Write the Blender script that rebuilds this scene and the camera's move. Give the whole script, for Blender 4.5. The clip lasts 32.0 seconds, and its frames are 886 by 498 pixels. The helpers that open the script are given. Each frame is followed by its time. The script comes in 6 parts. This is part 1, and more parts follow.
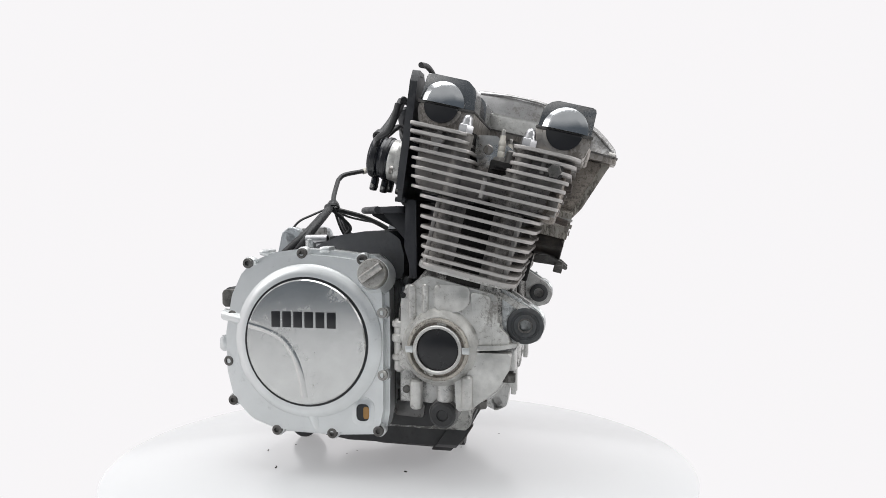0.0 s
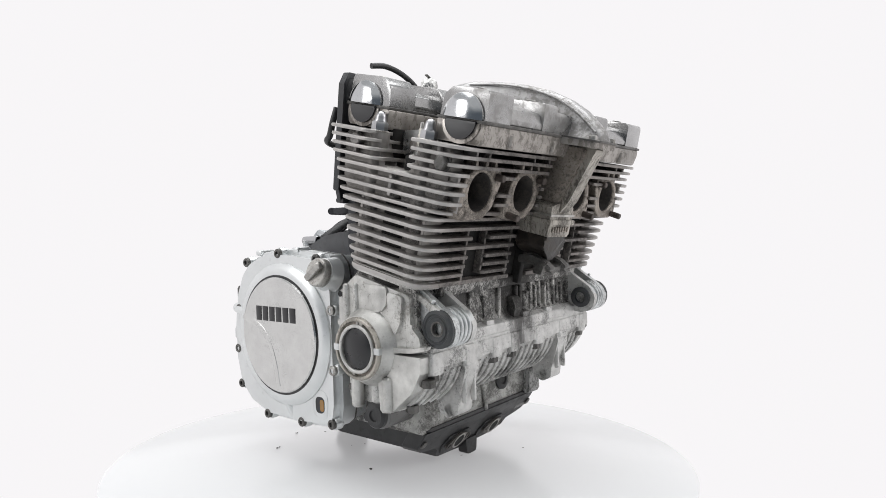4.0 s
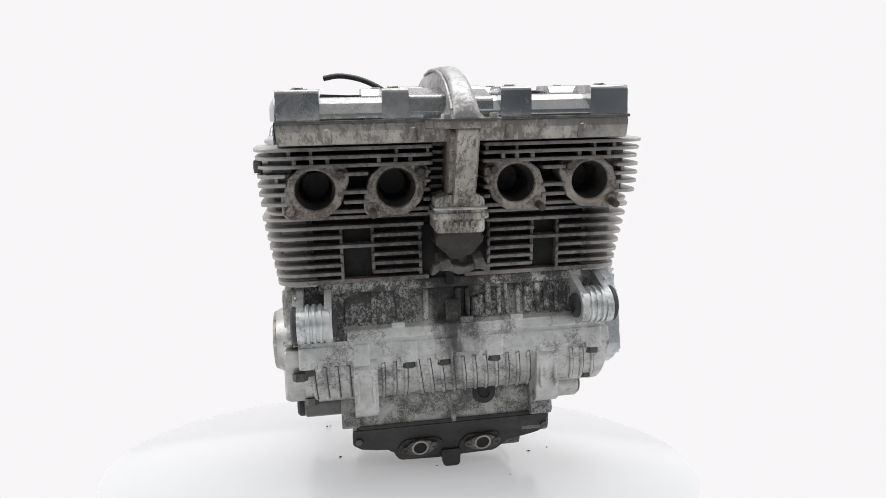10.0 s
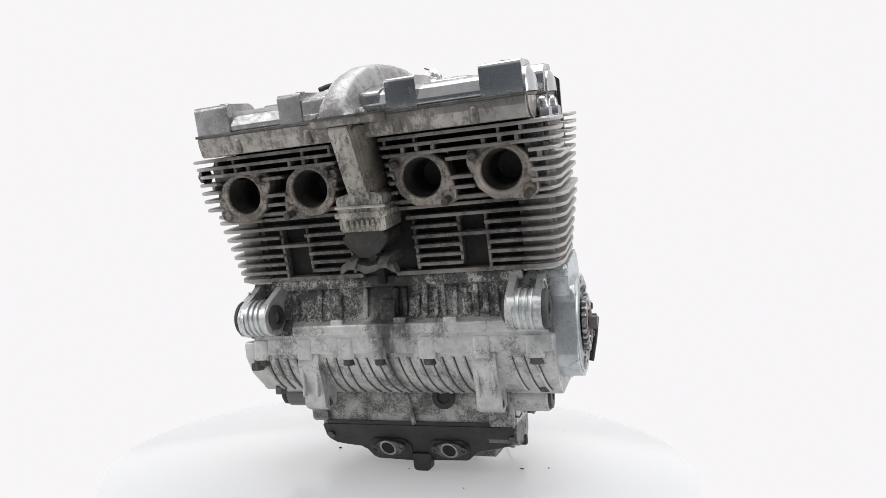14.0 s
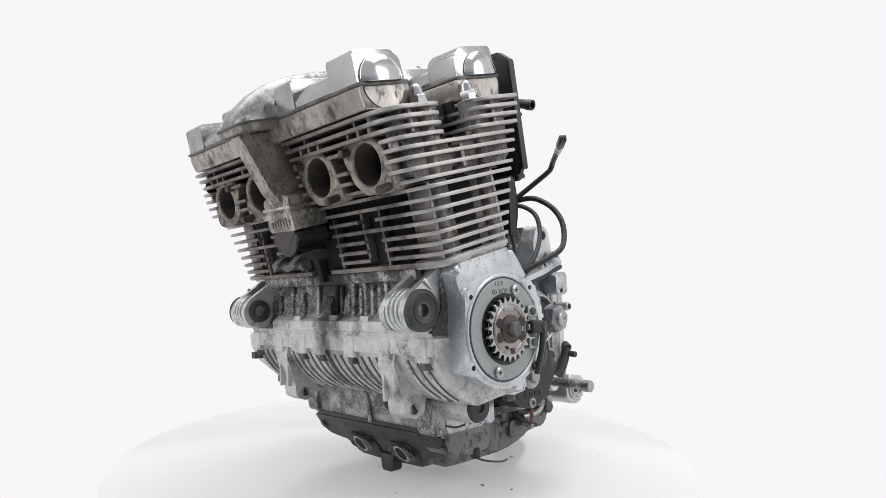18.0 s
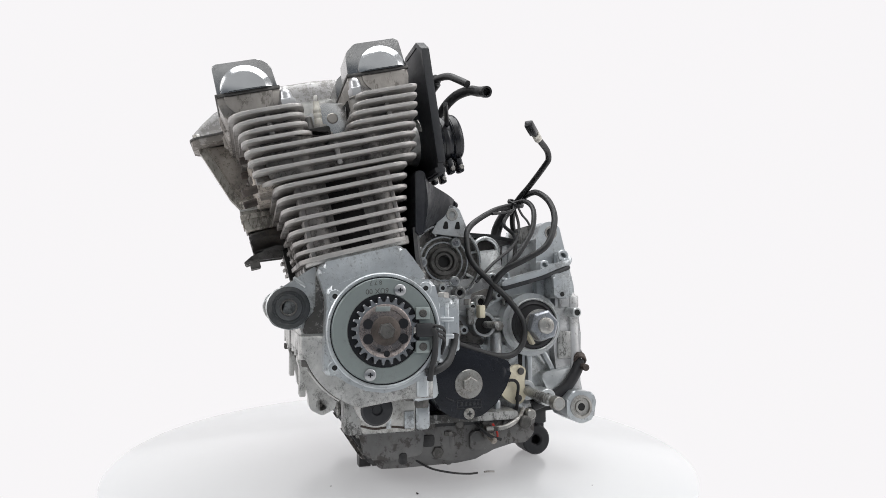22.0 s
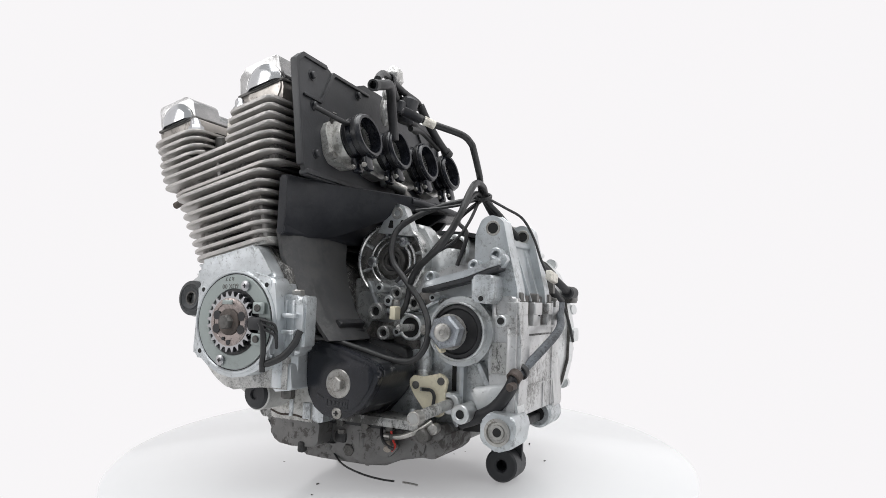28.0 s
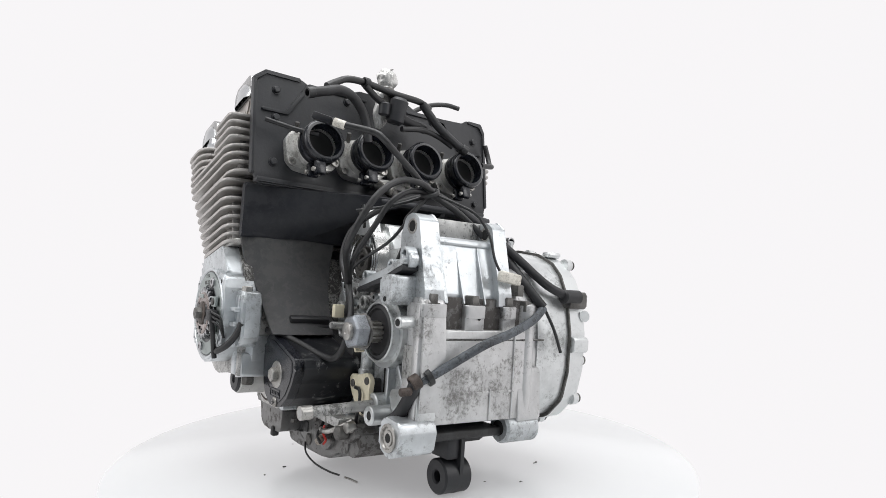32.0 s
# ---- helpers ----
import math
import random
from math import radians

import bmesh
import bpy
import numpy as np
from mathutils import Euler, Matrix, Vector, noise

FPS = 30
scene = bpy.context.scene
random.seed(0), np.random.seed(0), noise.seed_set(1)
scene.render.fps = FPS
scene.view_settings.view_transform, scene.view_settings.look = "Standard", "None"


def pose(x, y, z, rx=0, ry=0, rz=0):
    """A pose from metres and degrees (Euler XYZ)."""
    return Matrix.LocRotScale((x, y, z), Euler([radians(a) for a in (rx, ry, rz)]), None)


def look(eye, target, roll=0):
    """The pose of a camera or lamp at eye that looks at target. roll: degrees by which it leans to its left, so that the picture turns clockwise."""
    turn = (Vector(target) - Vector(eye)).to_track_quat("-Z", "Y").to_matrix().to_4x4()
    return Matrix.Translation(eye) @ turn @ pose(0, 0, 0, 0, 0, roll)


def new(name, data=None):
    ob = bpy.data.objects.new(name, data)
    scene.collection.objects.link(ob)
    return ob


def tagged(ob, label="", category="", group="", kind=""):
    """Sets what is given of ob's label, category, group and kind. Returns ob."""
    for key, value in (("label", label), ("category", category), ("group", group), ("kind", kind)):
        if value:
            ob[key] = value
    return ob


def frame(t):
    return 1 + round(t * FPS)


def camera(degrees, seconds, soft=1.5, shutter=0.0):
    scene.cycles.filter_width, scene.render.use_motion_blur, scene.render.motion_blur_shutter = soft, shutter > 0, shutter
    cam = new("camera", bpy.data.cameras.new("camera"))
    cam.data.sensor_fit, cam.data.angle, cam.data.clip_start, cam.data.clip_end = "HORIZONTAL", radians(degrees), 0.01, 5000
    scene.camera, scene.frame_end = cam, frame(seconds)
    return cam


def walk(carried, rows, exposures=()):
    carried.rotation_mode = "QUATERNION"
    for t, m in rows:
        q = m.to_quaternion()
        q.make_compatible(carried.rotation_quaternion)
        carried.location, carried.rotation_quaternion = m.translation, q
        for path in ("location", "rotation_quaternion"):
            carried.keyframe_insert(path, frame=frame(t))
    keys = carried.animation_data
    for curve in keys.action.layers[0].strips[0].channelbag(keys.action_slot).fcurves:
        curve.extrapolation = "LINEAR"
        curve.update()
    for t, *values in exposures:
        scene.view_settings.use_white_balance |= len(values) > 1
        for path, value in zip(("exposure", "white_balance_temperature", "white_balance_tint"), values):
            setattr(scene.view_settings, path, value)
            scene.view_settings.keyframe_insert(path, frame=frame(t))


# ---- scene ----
# ---- camera: stands still before a turntable ----
cam = camera(68.4, 32.0, soft=0.5)
EYE_POSE = look((0, -0.936, 0.273), (0.052876, 0.062225, 0.288788), 0.56)
walk(cam, [(0.0, EYE_POSE), (32.0, EYE_POSE)], [(0.0, 0.0), (32.0, 0.0)])

# turn of the table, degrees, at each time
TURN = [(0.0, 63.08), (3.0, 42.11), (6.0, 21.0), (9.0, 0.0), (11.0, -13.76), (13.0, -27.40), (17.0, -55.35), (19.0, -69.23), (21.0, -83.04), (23.0, -96.85),
        (25.0, -110.85), (28.0, -131.87), (30.0, -146.0), (32.0, -159.80)]
# how the engine stands on the table at turn 0
STAND = Matrix.Translation((0.05372, 0.01225, 0)) @ Matrix(((0.972803, 0.221773, 0.066867, 0), (-0.222271, 0.974985, 0, 0), (-0.065194, -0.014862, 0.997762, 0), (0, 0, 0, 1))).transposed()

# ---- world and lights: white photo booth, open towards the room behind the camera ----
world = bpy.data.worlds.new("room")
scene.world = world
world.use_nodes = True
wn, wl = world.node_tree.nodes, world.node_tree.links.new
w_co, w_sep, w_ramp = wn.new("ShaderNodeTexCoord"), wn.new("ShaderNodeSeparateXYZ"), wn.new("ShaderNodeValToRGB")
wl(w_co.outputs["Generated"], w_sep.inputs[0])
wl(w_sep.outputs["Z"], w_ramp.inputs["Fac"])
w_ramp.color_ramp.elements[0].color, w_ramp.color_ramp.elements[1].color = (0.135, 0.155, 0.18, 1), (0.64, 0.65, 0.66, 1)
w_ramp.color_ramp.elements[0].position, w_ramp.color_ramp.elements[1].position = 0.17, 0.42
wl(w_ramp.outputs["Color"], wn["Background"].inputs[0])
wn["Background"].inputs[1].default_value = 1.0


def area(name, eye, target, w, h, watts, color=(1, 1, 1)):
    d = bpy.data.lights.new(name, "AREA")
    d.shape, d.size, d.size_y, d.energy, d.color = "RECTANGLE", w, h, watts, color
    ob = new(name, d)
    ob.matrix_world = look(eye, target)
    return ob


area("softbox_top", (0, -0.1, 1.7), (0, 0, 0.2), 1.6, 1.4, 26, (0.985, 0.99, 1.0))
# two unseen fills, added to brighten the engine from both sides
area("side_fill", (1.5, -0.7, 1.1), (0, 0, 0.3), 0.7, 0.9, 6)
area("side_fill", (-1.5, -0.7, 1.1), (0, 0, 0.3), 0.7, 0.9, 6)

# ---- materials ----
def material(name, base, rough=0.5, metal=0.0, grime=0.0, grime_color=(0.03, 0.028, 0.026), scale=14.0, bump=0.15, vary=0.15, fine=260.0, spec=0.5, coat=0.0, hard=0.0, run=1.0):
    """A worn surface: base colour that varies at two scales, grime in blotches, fine relief."""
    m = bpy.data.materials.new(name)
    m.use_nodes = True
    nt = m.node_tree
    n, link = nt.nodes, nt.links.new
    b = n["Principled BSDF"]
    b.inputs["Metallic"].default_value = metal
    b.inputs["Specular IOR Level"].default_value = spec
    b.inputs["Coat Weight"].default_value = coat
    tc = n.new("ShaderNodeTexCoord")

    def tex(sc, detail, rough_, dist=0.0):
        t = n.new("ShaderNodeTexNoise")
        t.inputs["Scale"].default_value, t.inputs["Detail"].default_value = sc, detail
        t.inputs["Roughness"].default_value, t.inputs["Distortion"].default_value = rough_, dist
        if run != 1.0:  # stains drawn out downwards
            mp = n.new("ShaderNodeMapping")
            mp.inputs["Scale"].default_value = (1, 1, run)
            link(tc.outputs["Object"], mp.inputs["Vector"])
            link(mp.outputs["Vector"], t.inputs["Vector"])
        else:
            link(tc.outputs["Object"], t.inputs["Vector"])
        return t

    def ramp(src, lo, hi):
        r = n.new("ShaderNodeMapRange")
        r.inputs["From Min"].default_value, r.inputs["From Max"].default_value = lo, hi
        link(src, r.inputs["Value"])
        return r.outputs["Result"]

    def mix(fac, a, c, kind="MIX"):
        x = n.new("ShaderNodeMix")
        x.data_type, x.blend_type = "RGBA", kind
        for k, v in ((6, a), (7, c)):
            if isinstance(v, tuple):
                x.inputs[k].default_value = (*v, 1)
            else:
                link(v, x.inputs[k])
        if isinstance(fac, float):
            x.inputs[0].default_value = fac
        else:
            link(fac, x.inputs[0])
        return x.outputs[2]

    big, small = tex(scale, 5, 0.6), tex(fine, 3, 0.6)
    lo = tuple(c * (1 - vary) for c in base)
    hi = tuple(min(1, c * (1 + vary)) for c in base)
    col = mix(ramp(big.outputs["Fac"], 0.35, 0.65), lo, hi)
    rg = ramp(big.outputs["Fac"], 0.2, 0.8)
    if grime > 0:
        # a soft brownish film in patches, and sharp dark specks where the film is thick
        def math_(op, a, c):
            x = n.new("ShaderNodeMath")
            x.operation, x.use_clamp = op, False
            for k, v in ((0, a), (1, c)):
                if isinstance(v, float):
                    x.inputs[k].default_value = v
                else:
                    link(v, x.inputs[k])
            return x.outputs[0]

        g1, g2, g3 = tex(scale * 3.6, 12, 0.8, 0.4), tex(scale * 0.45, 4, 0.6, 0.5), tex(scale * 10.0, 8, 0.72, 0.2)
        both = math_("ADD", g1.outputs["Fac"], g2.outputs["Fac"])
        edge = 1.26 - 0.52 * grime
        film = math_("MULTIPLY", ramp(both, edge - 0.12 + 0.08 * hard, edge + 0.24 - 0.16 * hard), 0.62 + 0.3 * hard)
        speck = math_("MULTIPLY", ramp(math_("ADD", g3.outputs["Fac"], math_("MULTIPLY", both, 0.75)), edge * 0.75 + 0.49, edge * 0.75 + 0.555), min(0.8, 1.35 * grime))
        dust = tuple(0.45 * c + 0.55 * g for c, g in zip(base, grime_color))
        col = mix(film, col, tuple(0.25 * c + 0.75 * g for c, g in zip(dust, grime_color)))
        col = mix(speck, col, tuple(0.8 * g for g in grime_color))
        gf = math_("MAXIMUM", film, speck)
        mm = n.new("ShaderNodeMath")
        mm.operation = "MULTIPLY_ADD"
        link(gf, mm.inputs[0])
        mm.inputs[1].default_value, mm.inputs[2].default_value = 0.8 - rough, rough
        link(mm.outputs[0], b.inputs["Roughness"])
        if metal > 0:
            mt = n.new("ShaderNodeMath")
            mt.operation = "MULTIPLY_ADD"
            link(gf, mt.inputs[0])
            mt.inputs[1].default_value, mt.inputs[2].default_value = -metal, metal
            link(mt.outputs[0], b.inputs["Metallic"])
    else:
        r2 = n.new("ShaderNodeMapRange")
        r2.inputs["To Min"].default_value, r2.inputs["To Max"].default_value = max(0.02, rough - 0.08), min(1, rough + 0.08)
        link(rg, r2.inputs["Value"])
        link(r2.outputs["Result"], b.inputs["Roughness"])
    link(col, b.inputs["Base Color"])
    if bump > 0:
        bp = n.new("ShaderNodeBump")
        bp.inputs["Strength"].default_value, bp.inputs["Distance"].default_value = bump, 0.0006
        link(small.outputs["Fac"], bp.inputs["Height"])
        link(bp.outputs["Normal"], b.inputs["Normal"])
    return m


ALU_COVER = material("silver_cover", (0.69, 0.705, 0.705), 0.34, 0.7, 0.10, (0.34, 0.35, 0.34), 14, 0.1, 0.05)
ALU_CASE = material("silver_case", (0.62, 0.635, 0.635), 0.34, 0.75, 0.24, (0.06, 0.058, 0.052), 30, 0.35, 0.14)
ALU_LEFT = material("grey_case", (0.55, 0.575, 0.59), 0.32, 0.7, 0.25, (0.08, 0.078, 0.072), 28, 0.3, 0.14)
ALU_DIRTY = material("dirty_case", (0.42, 0.42, 0.41), 0.4, 0.6, 0.45, (0.03, 0.028, 0.025), 34, 0.5, 0.25, hard=0.5, run=0.6)
ALU_SIDE = material("stained_side_case", (0.53, 0.525, 0.505), 0.36, 0.55, 0.30, (0.13, 0.115, 0.095), 30, 0.5, 0.26, 120, hard=0.05)
ALU_GRIMY = material("grimy_case", (0.55, 0.545, 0.53), 0.44, 0.45, 0.31, (0.06, 0.057, 0.054), 66, 0.8, 0.16, 180, hard=0.25)
BELLY_M = material("stained_belly", (0.40, 0.397, 0.378), 0.46, 0.4, 0.46, (0.06, 0.057, 0.052), 78, 0.8, 0.2, 180, hard=0.3)
ALU_OILY = material("oily_case", (0.44, 0.43, 0.41), 0.46, 0.4, 0.60, (0.045, 0.042, 0.04), 38, 0.8, 0.25, 180, hard=0.6, run=0.85)
ALU_HEAD = material("brown_grey_head", (0.37, 0.345, 0.32), 0.28, 0.7, 0.42, (0.10, 0.085, 0.07), 13, 0.45, 0.3, run=0.6)
ALU_FIN = material("fin_metal", (0.19, 0.173, 0.16), 0.4, 0.55, 0.42, (0.05, 0.046, 0.043), 30, 0.5, 0.25, hard=0.3)
ALU_PORT = material("port_metal", (0.30, 0.265, 0.23), 0.42, 0.45, 0.42, (0.06, 0.05, 0.042), 34, 0.7, 0.3, hard=0.08)
TUNNEL_M = material("stained_tunnel", (0.39, 0.365, 0.325), 0.4, 0.5, 0.46, (0.06, 0.05, 0.04), 34, 0.7, 0.3, hard=0.25, run=0.4)
DOME_M = material("stained_dome", (0.385, 0.38, 0.378), 0.4, 0.6, 0.4, (0.17, 0.158, 0.145), 22, 0.35, 0.2)
# kept near black so gaps between fins carry their shade as colour
CORE = material("gap_shade_core", (0.018, 0.017, 0.016), 0.65, 0.0, 0.3, (0.008, 0.008, 0.008), 30, 0.3, 0.3, spec=0.2)
COVER_TOP = material("polished_cover", (0.39, 0.388, 0.386), 0.2, 0.95, 0.19, (0.14, 0.124, 0.108), 10, 0.12, 0.24)
POLISH = material("polished_disc", (0.60, 0.60, 0.59), 0.2, 1.0, 0.08, (0.36, 0.36, 0.35), 34, 0.03, 0.05)
CHROME = material("bright_metal", (0.42, 0.42, 0.43), 0.3, 1.0, 0.0, bump=0.04, vary=0.08)
BARE = material("bare_bright_casting", (0.66, 0.66, 0.65), 0.24, 0.95, 0.12, (0.3, 0.29, 0.27), 20, 0.15, 0.08)
END_CAP = material("polished_end", (0.50, 0.51, 0.52), 0.14, 1.0, 0.0, bump=0.05, vary=0.1)
STEEL = material("dull_steel", (0.42, 0.41, 0.39), 0.36, 0.9, 0.3, (0.10, 0.08, 0.06), 60, 0.2, 0.2)
BOLT = material("dark_bolt", (0.12, 0.116, 0.11), 0.45, 0.6, 0.3, (0.03, 0.027, 0.024), 90, 0.2, 0.25)
SUMP = material("dark_sump", (0.03, 0.03, 0.031), 0.45, 0.1, 0.3, (0.022, 0.021, 0.02), 20, 0.5, 0.3)
SUMP_SIDE = material("sump_side", (0.155, 0.153, 0.15), 0.34, 0.5, 0.5, (0.045, 0.036, 0.031), 8, 0.4, 0.25)
BLACK = material("black_plastic", (0.018, 0.019, 0.022), 0.42, 0.0, 0.25, (0.04, 0.04, 0.043), 16, 0.3, 0.3)
GLOSS_BLACK = material("oily_black", (0.009, 0.010, 0.014), 0.24, 0.0, 0.1, (0.03, 0.03, 0.032), 30, 0.15, 0.3)
RUBBER = material("black_rubber", (0.016, 0.016, 0.018), 0.5, 0.0, 0.3, (0.04, 0.04, 0.04), 26, 0.3, 0.3)
FLAP = material("dusty_rubber_flap", (0.016, 0.017, 0.021), 0.36, 0.0, 0.42, (0.042, 0.043, 0.048), 9, 0.25, 0.3, spec=0.3)
WORN_BLACK = material("worn_black_paint", (0.014, 0.015, 0.018), 0.28, 0.0, 0.3, (0.34, 0.34, 0.33), 9, 0.3, 0.2, hard=0.9)
# paler copy of the flap's rubber: dust, plus the brighter light on the sheet
APRON = material("lightened_dusty_apron", (0.05, 0.05, 0.052), 0.46, 0.0, 0.5, (0.11, 0.108, 0.106), 10, 0.25, 0.25, spec=0.35)
HOOD = material("soft_rubber_hood", (0.075, 0.077, 0.082), 0.32, 0.0, 0.3, (0.075, 0.075, 0.078), 14, 0.2, 0.2)
HOSE = material("hose_rubber", (0.016, 0.016, 0.017), 0.42, 0.0, 0.3, (0.045, 0.045, 0.045), 60, 0.2, 0.3)
# near-black fill that stands for the shade inside holes
HOLE_SHADE = material("hole_shade", (0.006, 0.006, 0.006), 0.75, 0.0, bump=0.1)
# near-black base stands for the bores' depth shade; the brown film is dirt
BORE = material("shaded_dirty_bore", (0.034, 0.031, 0.03), 0.5, 0.1, 0.35, (0.09, 0.078, 0.066), 60, 0.6, 0.3, spec=0.25)
PLATE = material("grey_plate", (0.31, 0.345, 0.335), 0.38, 0.65, 0.1, (0.18, 0.18, 0.17), 20, 0.1, 0.06)
ROTOR = material("bronze_rotor", (0.34, 0.295, 0.28), 0.2, 1.0, 0.3, (0.12, 0.10, 0.09), 36, 0.15, 0.12)
END_WALL = material("fin_root", (0.27, 0.255, 0.24), 0.5, 0.4, 0.4, (0.05, 0.045, 0.042), 26, 0.4, 0.3)
REAR_M = material("stained_rear_case", (0.54, 0.54, 0.54), 0.34, 0.6, 0.29, (0.09, 0.08, 0.068), 30, 0.4, 0.14, hard=0.45, run=0.85)
NUT = material("blue_grey_nut", (0.34, 0.36, 0.39), 0.34, 0.8, 0.35, (0.12, 0.12, 0.12), 60, 0.3, 0.2)
SLEEVE = material("dusty_sleeve", (0.085, 0.095, 0.108), 0.55, 0.0, 0.4, (0.02, 0.02, 0.02), 40, 0.4, 0.3)
STUD = material("sooty_stud", (0.075, 0.06, 0.052), 0.55, 0.3, 0.35, (0.03, 0.025, 0.022), 90, 0.4, 0.3)
RUST = material("rusty_fitting", (0.075, 0.058, 0.05), 0.6, 0.2, 0.4, (0.04, 0.03, 0.025), 90, 0.3, 0.3)
OILY = material("wet_oily_grime", (0.024, 0.021, 0.019), 0.38, 0.1, 0.32, (0.07, 0.055, 0.042), 50, 1.0, 0.3, 140)
CERAMIC = material("ceramic", (0.70, 0.67, 0.60), 0.35, 0.0, 0.3, (0.25, 0.22, 0.18), 60, 0.05, 0.1)
CREAM = material("cream_plastic", (0.72, 0.66, 0.50), 0.5, 0.0, 0.15, (0.2, 0.16, 0.11), 50, 0.1, 0.08)
MOUNT = material("mount_rubber", (0.035, 0.038, 0.041), 0.5, 0.0, 0.35, (0.08, 0.08, 0.078), 40, 0.3, 0.3)
FOIL = material("foil", (0.58, 0.575, 0.56), 0.38, 0.5, 0.3, (0.3, 0.29, 0.27), 60, 0.9, 0.25, 160)
AMBER = material("sight_glass", (0.30, 0.16, 0.05), 0.15, 0.0, bump=0.02)
RED = material("red_wire", (0.5, 0.03, 0.02), 0.5)
FLOOR = material("glowing_white_floor", (0.406, 0.417, 0.419), 0.2, 0.0, bump=0.0, vary=0.0, scale=6)
# added glow: brightens the white base to the sweep's tone and softens shadows
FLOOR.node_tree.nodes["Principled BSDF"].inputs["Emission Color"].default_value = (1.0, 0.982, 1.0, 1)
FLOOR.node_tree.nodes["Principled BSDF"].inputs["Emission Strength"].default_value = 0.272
GRIT = material("grit", (0.03, 0.025, 0.02), 0.8)
# real black parts, and painted shade in gaps, screw slots and rotor holes
INK = material("black_parts_and_gaps", (0.010, 0.010, 0.012), 0.3, bump=0.03)


def cleaner_ends(m, color, x0, x1):
    """The engine's two ends stay cleaner than its sooty front: a lighter metal where |x| passes from x0 to x1."""
    nt = m.node_tree
    n, link = nt.nodes, nt.links.new
    b = n["Principled BSDF"]
    src = b.inputs["Base Color"].links[0].from_socket
    tc, sx, ab, mr, mx = n.new("ShaderNodeTexCoord"), n.new("ShaderNodeSeparateXYZ"), n.new("ShaderNodeMath"), n.new("ShaderNodeMapRange"), n.new("ShaderNodeMix")
    ab.operation, mx.data_type = "ABSOLUTE", "RGBA"
    mr.inputs["From Min"].default_value, mr.inputs["From Max"].default_value, mr.inputs["To Max"].default_value = x0, x1, 0.7
    link(tc.outputs["Object"], sx.inputs[0])
    link(sx.outputs["X"], ab.inputs[0])
    link(ab.outputs[0], mr.inputs["Value"])
    link(mr.outputs["Result"], mx.inputs[0])
    link(src, mx.inputs[6])
    mx.inputs[7].default_value = (*color, 1)
    link(mx.outputs[2], b.inputs["Base Color"])


def oil_run(m, x0, half, color, z0, z1):
    """Black oil that has run down the middle of the case, ragged at its sides, fading out from z1 down to z0."""
    nt = m.node_tree
    n, link = nt.nodes, nt.links.new
    b = n["Principled BSDF"]
    src = b.inputs["Base Color"].links[0].from_socket
    tc, sx, mx, nz = n.new("ShaderNodeTexCoord"), n.new("ShaderNodeSeparateXYZ"), n.new("ShaderNodeMix"), n.new("ShaderNodeTexNoise")
    nz.inputs["Scale"].default_value, nz.inputs["Detail"].default_value, nz.inputs["Roughness"].default_value = 45, 8, 0.7
    mp = n.new("ShaderNodeMapping")
    mp.inputs["Scale"].default_value = (1, 1, 0.3)
    link(tc.outputs["Object"], mp.inputs["Vector"])
    link(mp.outputs["Vector"], nz.inputs["Vector"])
    link(tc.outputs["Object"], sx.inputs[0])

    def do(op, p, q):
        k = n.new("ShaderNodeMath")
        k.operation = op
        for i, v in ((0, p), (1, q)):
            if isinstance(v, float):
                k.inputs[i].default_value = v
            else:
                link(v, k.inputs[i])
        return k.outputs[0]

    near = do("SUBTRACT", 1.0, do("DIVIDE", do("ABSOLUTE", do("SUBTRACT", sx.outputs["X"], x0), 0.0), half))
    down = do("DIVIDE", do("SUBTRACT", sx.outputs["Z"], z0), z1 - z0)
    mr = n.new("ShaderNodeMapRange")
    mr.inputs["From Min"].default_value, mr.inputs["From Max"].default_value, mr.inputs["To Max"].default_value = 0.95, 1.2, 0.85
    link(do("ADD", do("ADD", do("MULTIPLY", near, 0.6), do("MULTIPLY", do("MINIMUM", down, 1.0), 0.35)), do("MULTIPLY", nz.outputs["Fac"], 0.9)), mr.inputs["Value"])
    mx.data_type = "RGBA"
    link(mr.outputs["Result"], mx.inputs[0])
    link(src, mx.inputs[6])
    mx.inputs[7].default_value = (*color, 1)
    link(mx.outputs[2], b.inputs["Base Color"])


for m_ in (ALU_OILY, ALU_GRIMY, BELLY_M):
    oil_run(m_, -0.004, 0.075, (0.022, 0.02, 0.018), 0.12, 0.25)
cleaner_ends(ALU_FIN, (0.56, 0.54, 0.52), 0.165, 0.205)


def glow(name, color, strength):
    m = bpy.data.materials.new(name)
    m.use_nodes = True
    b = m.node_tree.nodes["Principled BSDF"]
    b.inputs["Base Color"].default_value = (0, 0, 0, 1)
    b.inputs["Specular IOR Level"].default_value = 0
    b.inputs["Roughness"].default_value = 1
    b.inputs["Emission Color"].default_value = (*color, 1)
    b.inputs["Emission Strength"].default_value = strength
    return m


# no lamp lights the sweep: its even white is an added glow
GLOW_CLOTH = glow("glowing_backdrop", (1.0, 0.983, 0.998), 0.936)

# ---- mesh helpers; engine parts are written in millimetres: x to the engine's left side, y to its rear, z up ----
MM = Matrix.Scale(0.001, 4)
CY = Matrix.Translation((0, -82, 185)) @ Matrix.Rotation(radians(14), 4, "X")  # the leaning cylinder block: x, u rearward, v along the bores


